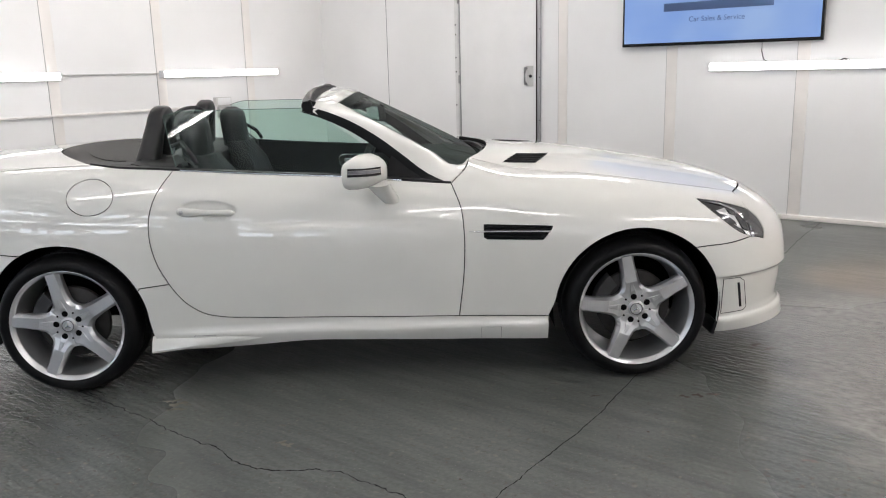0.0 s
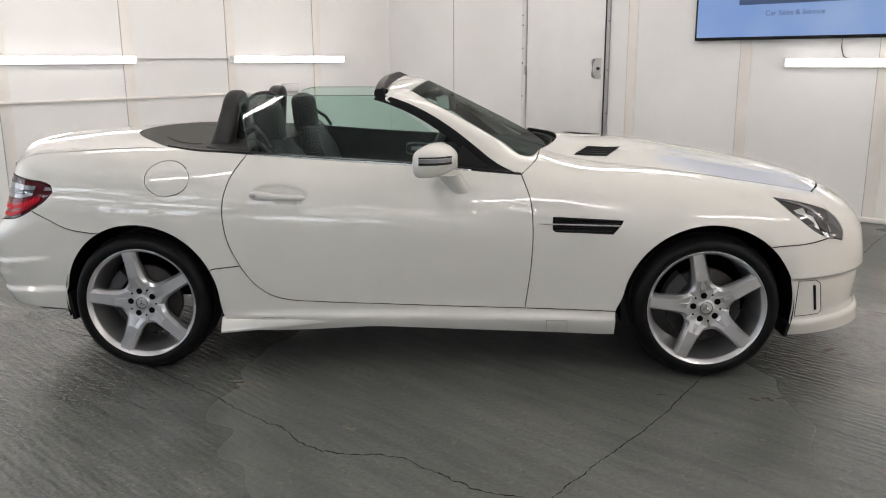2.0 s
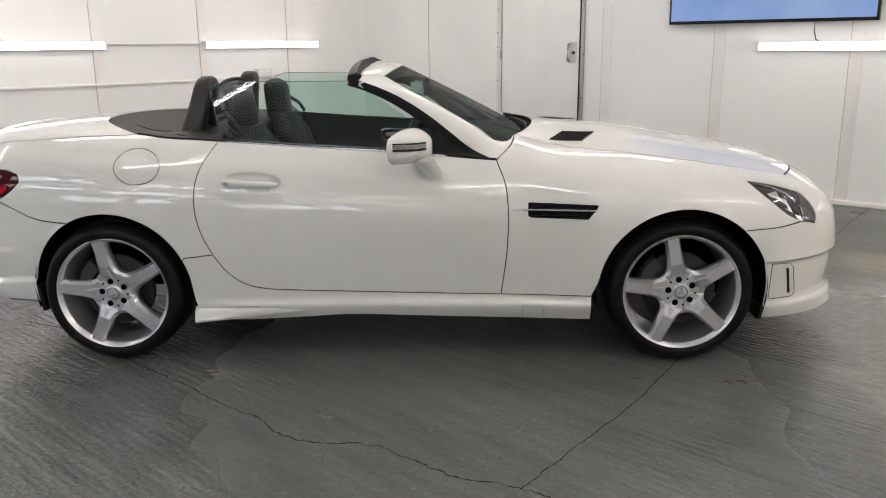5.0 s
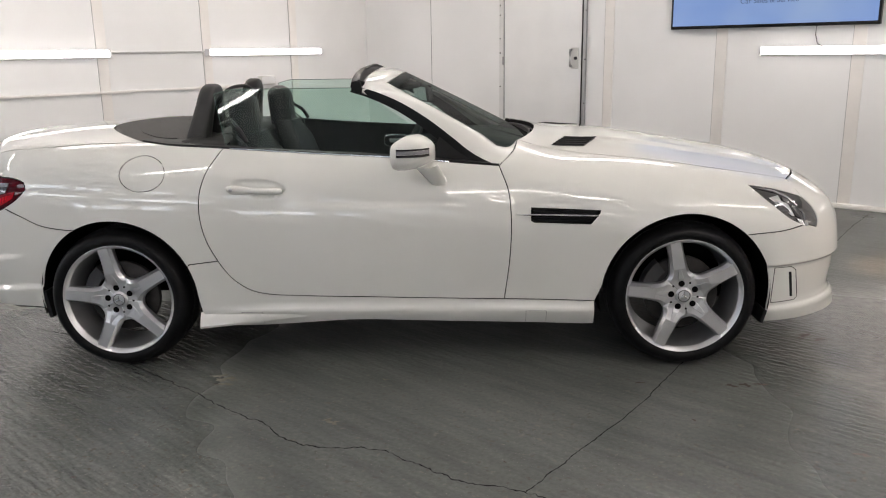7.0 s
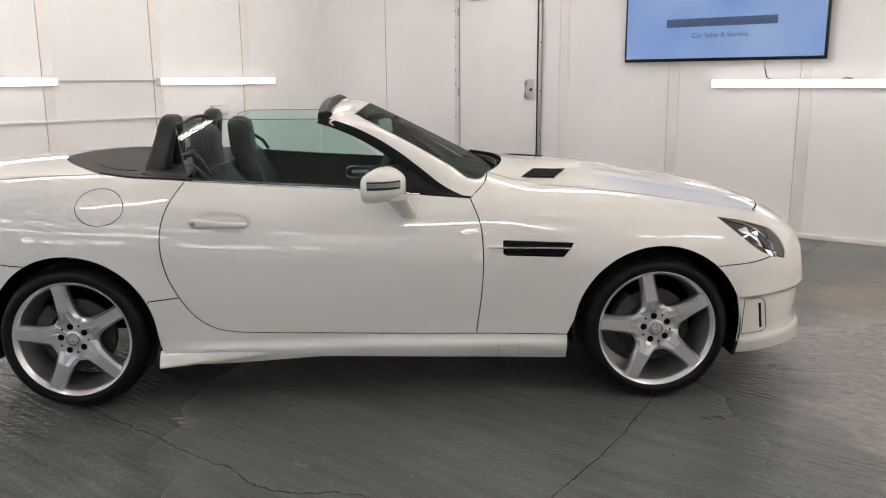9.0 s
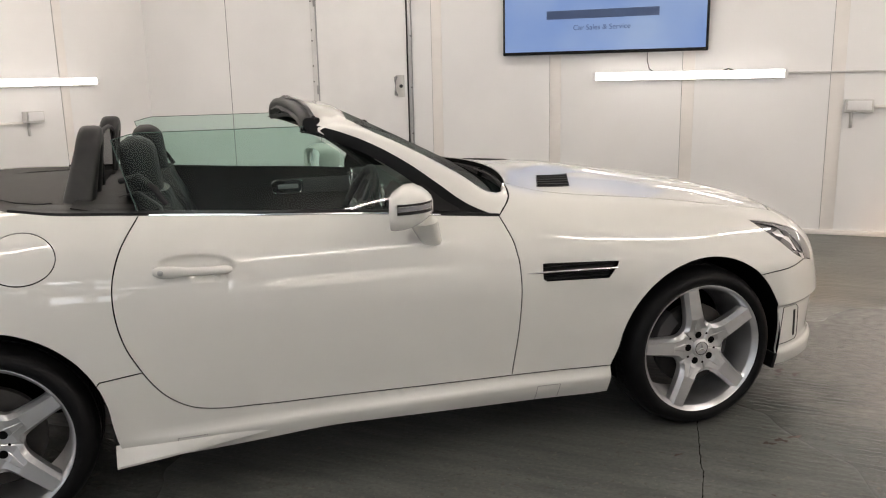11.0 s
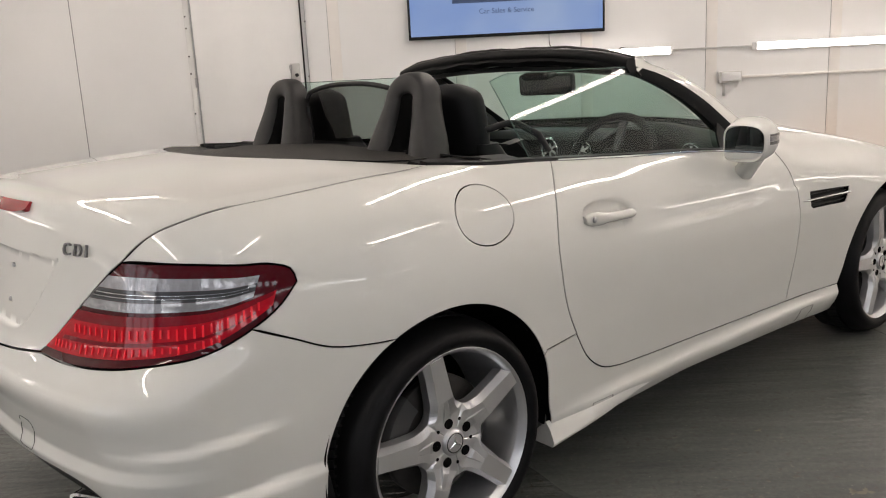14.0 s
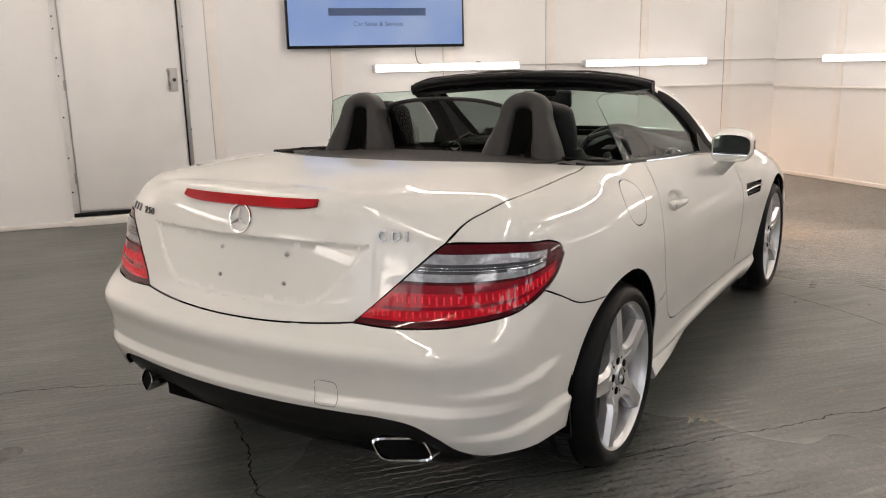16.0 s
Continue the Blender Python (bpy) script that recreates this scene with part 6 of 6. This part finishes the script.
# seats
def seat(cy):
    top = empty("seat", "", "")
    top.parent = car
    rows = []
    for t in np.linspace(0, 1, 16):
        z = 0.50 + 0.48 * t
        x = -0.56 - 0.16 * t
        half = 0.235 - 0.02 * t - 0.075 * step01(t, 0.72, 1.0)
        bulge = 0.045
        row = []
        for a in np.linspace(0, 2 * math.pi, 25)[:-1]:
            c, s = math.cos(a), math.sin(a)
            yy = half * math.copysign(abs(c) ** 0.7, c)
            wing = 0.035 * step01(abs(yy), half * 0.55, half) * (1 - step01(t, 0.75, 1))
            row.append((x + 0.065 * math.copysign(abs(s) ** 0.8, s) + (wing if s > 0 else 0), cy + yy, z))
        rows.append(row)
    loft_part("backrest", rows, LEATHER, top, "black leather backrest", closed=True, caps=True)
    rows = []
    for t in np.linspace(0, 1, 14):
        z = 0.955 + 0.205 * t
        k = math.sin(math.pi * (0.20 + 0.78 * t)) ** 0.5
        half = 0.130 * (0.75 + 0.25 * math.sin(math.pi * min(1, 0.35 + t * 0.55))) * (1 if t < 0.8 else math.sqrt(max(0.05, 1 - ((t - 0.8) / 0.21) ** 2)))
        deep = 0.062 * (1 if t < 0.75 else math.sqrt(max(0.05, 1 - ((t - 0.75) / 0.27) ** 2)))
        rows.append([(-0.735 - 0.02 * t + deep * math.sin(a), cy + half * math.copysign(abs(math.cos(a)) ** 0.8, math.cos(a)), z) for a in np.linspace(0, 2 * math.pi, 23)[:-1]])
    loft_part("headrest", rows, LEATHER, top, "black leather headrest", closed=True, caps=True)
    soft_box("cushion", pose(-0.33, cy, 0.44, 0, -6, 0), 0.52, 0.48, 0.16, LEATHER, top, "black leather cushion", 0.06)
    s = 1 if cy > 0 else -1
    tube_part("seat_belt", [(-0.80, cy + s * 0.27, 0.99), (-0.74, cy + s * 0.27, 1.0), (-0.68, cy + s * 0.27, 0.95), (-0.66, cy + s * 0.28, 0.82), (-0.62, cy + s * 0.28, 0.60)], 0.022, BLACK_TRIM, top, "black webbing", n=8, flat=(1.0, 0.12))
    tube_part("belt_guide", [(-0.80, cy + s * 0.20, 1.03), (-0.74, cy + s * 0.25, 1.05), (-0.69, cy + s * 0.30, 1.01), (-0.66, cy + s * 0.31, 0.96)], 0.010, PLASTIC, top, "black belt guide", n=8)


seat(-0.375)
seat(0.375)

# door linings
for flip in (False, True):
    m = np.array((1, -1 if flip else 1, 1))
    rows = []
    for z in np.linspace(0.25, 1.0, 12):
        r = []
        for x in np.linspace(-0.79, 0.50, 26):
            zb = float(np.interp(x, [-0.79, -0.39, 0.0, 0.45], [0.948, 0.920, 0.897, 0.862])) + 0.004
            zz = 0.25 + (zb - 0.25) * (z - 0.25) / 0.75
            p = side(x, min(zz, zb - 0.002))
            step = 0.055 + 0.03 * step01(0.72 - zz, 0, 0.1)
            if zz > zb - 0.02:
                step = 0.03
            r.append((x, min(-0.60, p[1] + step) if zz < zb - 0.02 else p[1] + 0.028, zz))
        rows.append([tuple(np.array(q) * m) for q in r])
    lining = loft_part("door_lining", rows, PLASTIC, car, "black moulded door lining", thick=0.004)
    y_in = -0.715
    tube_part("pull_frame", [np.array((-0.135 + 0.075 * math.copysign(abs(math.cos(a)) ** 0.5, math.cos(a)), y_in + 0.012, 0.815 + 0.034 * math.copysign(abs(math.sin(a)) ** 0.5, math.sin(a)))) * m for a in np.linspace(0, 2 * math.pi, 30)], 0.005, CHROME, lining, "chrome surround of the inner handle", n=8)
    box_part("inner_handle", pose(-0.13, (y_in + 0.012) * m[1], 0.815), 0.10, 0.012, 0.022, STEEL, lining, "grey inner door handle")
    box_part("trim_band", pose(0.06, (y_in + 0.006) * m[1], 0.815), 0.42, 0.008, 0.075, ALLOY_DARK, lining, "dark metallic trim band")

# dashboard
rows = []
for y in np.linspace(-0.70, 0.70, 41):
    hood = 0.055 * math.exp(-((y + 0.375) / 0.15) ** 4)
    edge = 0.03 * (abs(y) / 0.70) ** 4
    rows.append([(0.66 - 0.25 * (y / 0.7) ** 2, y, 0.905 - edge), (0.45, y, 0.925 + 0.3 * hood - edge), (0.30, y, 0.925 + 0.8 * hood - edge), (0.20, y, 0.920 + hood - edge), (0.165, y, 0.895 + hood - edge), (0.19, y, 0.85), (0.17, y, 0.76), (0.22, y, 0.62), (0.30, y, 0.45), (0.35, y, 0.28)])
loft_part("dashboard", rows, LEATHER, car, "black soft dashboard with instrument hood", thick=0.004)
for y in (-0.60, -0.09, 0.09, 0.60):
    ringp = [(0.172, y + 0.045 * math.cos(a), 0.855 + 0.045 * math.sin(a)) for a in np.linspace(0, 2 * math.pi, 30)]
    tube_part("air_vent", ringp, 0.006, CHROME, car, "round chrome air vent", n=8)
    for a in (0, 60, 120):
        box_part("vent_blade", pose(0.176, y, 0.855, a, 0, 0), 0.006, 0.008, 0.082, STEEL, car, "", bevel=0.001)
for y in (-0.43, -0.32):
    tube_part("instrument_ring", [(0.190, y + 0.045 * math.cos(a), 0.905 + 0.045 * math.sin(a)) for a in np.linspace(0, 2 * math.pi, 30)], 0.004, CHROME, car, "chrome instrument ring", n=8)
soft_box("centre_console", pose(-0.15, 0, 0.53), 0.95, 0.24, 0.30, PLASTIC, car, "black centre console", 0.03)
soft_box("arm_rest", pose(-0.42, 0, 0.70), 0.30, 0.20, 0.08, LEATHER, car, "black leather arm rest", 0.03)
box_part("cabin_floor", pose(-0.15, 0, 0.26), 1.30, 1.40, 0.03, DARK, car, "black carpet", bevel=0.004)

# steering wheel
steer = empty("steering_wheel", "", "")
steer.parent = car
steer.matrix_local = pose(0.0, -0.375, 0.842, 0, -66, 0)
rim_pts = [(0.178 * math.cos(a), 0.185 * math.sin(a), 0) for a in np.linspace(0, 2 * math.pi, 49)]
tube_part("wheel_rim", rim_pts, 0.0155, LEATHER, steer, "black leather rim", n=12)
soft_box("airbag_boss", pose(0, 0, -0.03), 0.12, 0.13, 0.05, PLASTIC, steer, "black airbag boss", 0.02)
for a in (0, 180, 262, 278):
    box_part("spoke_arm", pose(0, 0, -0.015, 0, 0, a + 90) @ pose(0, 0.11, 0), 0.032, 0.12, 0.016, ALLOY_DARK, steer, "dark silver spoke", bevel=0.005)
tube_part("boss_ring", [(0.030 * math.cos(a), 0.030 * math.sin(a), 0.0) for a in np.linspace(0, 2 * math.pi, 24)], 0.0035, CHROME, steer, "chrome ring", n=8)
tube_part("column", [(0, 0, -0.03), (0, 0, -0.24)], 0.04, PLASTIC, steer, "", n=14)

# inner mirror
inner = empty("inner_mirror", "", "")
inner.parent = car
inner.matrix_local = pose(0.070, 0.0, 1.130, 0, -6, 20)
soft_box("mirror_case", pose(0, 0, 0), 0.035, 0.240, 0.086, PLASTIC, inner, "black mirror case", 0.016)
box_part("mirror_face", pose(-0.0182, 0, 0), 0.002, 0.215, 0.066, MIRROR, inner, "silvered glass", bevel=0.0)
tube_part("mirror_stem", [(0.01, 0.0, 0.02), (-0.01, 0.0, 0.04), (-0.03, 0.0, 0.055)], 0.013, PLASTIC, inner, "", n=10)
soft_box("sensor_pod", pose(-0.075, 0, 0.045), 0.10, 0.12, 0.03, PLASTIC, inner, "black sensor pod", 0.018)

# ---- floor details ----
def crack(points, wide, name="floor_crack", seed=3, jitter=0.012):
    rnd = random.Random(seed)
    line = curve([(x, y, 0) for x, y in points], 0.012)
    rows = []
    off = 0.0
    for i, p in enumerate(line):
        d = line[min(i + 1, len(line) - 1)] - line[max(i - 1, 0)]
        nrm = np.array((-d[1], d[0], 0)) / (np.linalg.norm(d) + 1e-9)
        off = off * 0.8 + rnd.uniform(-jitter, jitter) * 0.5
        w = wide * rnd.uniform(0.35, 1.7)
        c = p + nrm * (off + rnd.uniform(-0.3, 0.3) * jitter)
        rows.append([c - nrm * w + np.array((0, 0, 0.0006)), c + np.array((0, 0, 0.0008)), c + nrm * w + np.array((0, 0, 0.0006))])
    loft_part(name, rows, CRACK, floor)


crack([(-1.9, -0.35), (-1.6, -0.52), (-1.35, -0.75), (-1.128, -0.904), (-0.95, -1.05), (-0.831, -1.139), (-0.70, -1.26), (-0.57, -1.37), (-0.498, -1.415), (-0.36, -1.548), (-0.28, -1.60), (-0.202, -1.625), (-0.001, -1.646), (0.142, -1.745), (0.275, -1.847), (0.479, -1.913), (0.60, -2.0), (0.9, -2.15), (1.3, -2.5)], 0.0021, seed=3, jitter=0.011)
crack([(0.479, -1.913), (0.698, -1.612), (0.897, -1.356), (1.162, -0.934), (1.256, -0.80), (1.6, -0.3), (2.2, 0.5), (2.688, 1.186), (3.2, 1.95), (3.792, 2.758)], 0.0015, seed=5, jitter=0.005)
crack([(-4.2, 2.8), (-2.8, 1.75), (-1.918, 1.581), (-1.593, 1.198), (-1.2, 0.8)], 0.0022, seed=8)
crack([(-1.60, 0.55), (-1.649, 0.46), (-1.76, 0.30), (-1.915, 0.106), (-2.1, -0.2)], 0.0025, seed=9)

CHIP = material("bare_concrete", (0.20, 0.185, 0.15), 0.8, vary=0.3, scale=30)


def chip(cx, cy, size, seed, mat, name="paint_chip"):
    rnd = random.Random(seed)
    bm = bmesh.new()
    n = 22
    c = bm.verts.new((cx, cy, 0.0008))
    ph = [rnd.uniform(0, 6.28) for _ in range(4)]
    vs = []
    for k in range(n):
        a = 2 * math.pi * k / n
        r = size * (0.55 + 0.28 * math.sin(2 * a + ph[0]) + 0.2 * math.sin(3 * a + ph[1]) + 0.14 * math.sin(7 * a + ph[2])) * rnd.uniform(0.8, 1.2)
        vs.append(bm.verts.new((cx + max(0.15 * size, r) * math.cos(a), cy + 0.7 * max(0.15 * size, r) * math.sin(a), 0.0005)))
    for k in range(n):
        bm.faces.new((c, vs[k], vs[(k + 1) % n]))
    part(name, bm, mat, floor, "", False)


for i, (x, y, s) in enumerate(((-0.765, -0.985, 0.040), (-0.735, -1.02, 0.055), (-0.715, -1.07, 0.045), (-0.69, -1.03, 0.02), (-0.227, -1.411, 0.035), (-0.20, -1.43, 0.025), (-0.05, -1.02, 0.02))):
    chip(x, y, s, i + 1, CHIP)

STAIN = material("brown_stain", (0.075, 0.05, 0.04), 0.7, vary=0.35, scale=40)
for i, (x, y, s) in enumerate(((1.89, -0.48, 0.045), (1.93, -0.54, 0.035), (1.85, -0.52, 0.02), (1.36, -1.08, 0.03), (1.42, -1.075, 0.035), (1.49, -1.07, 0.03), (1.13, -1.40, 0.014), (0.42, -1.72, 0.010), (1.0, -1.05, 0.02), (1.62, -1.66, 0.03))):
    chip(x, y, s, i + 31, STAIN, "floor_stain")
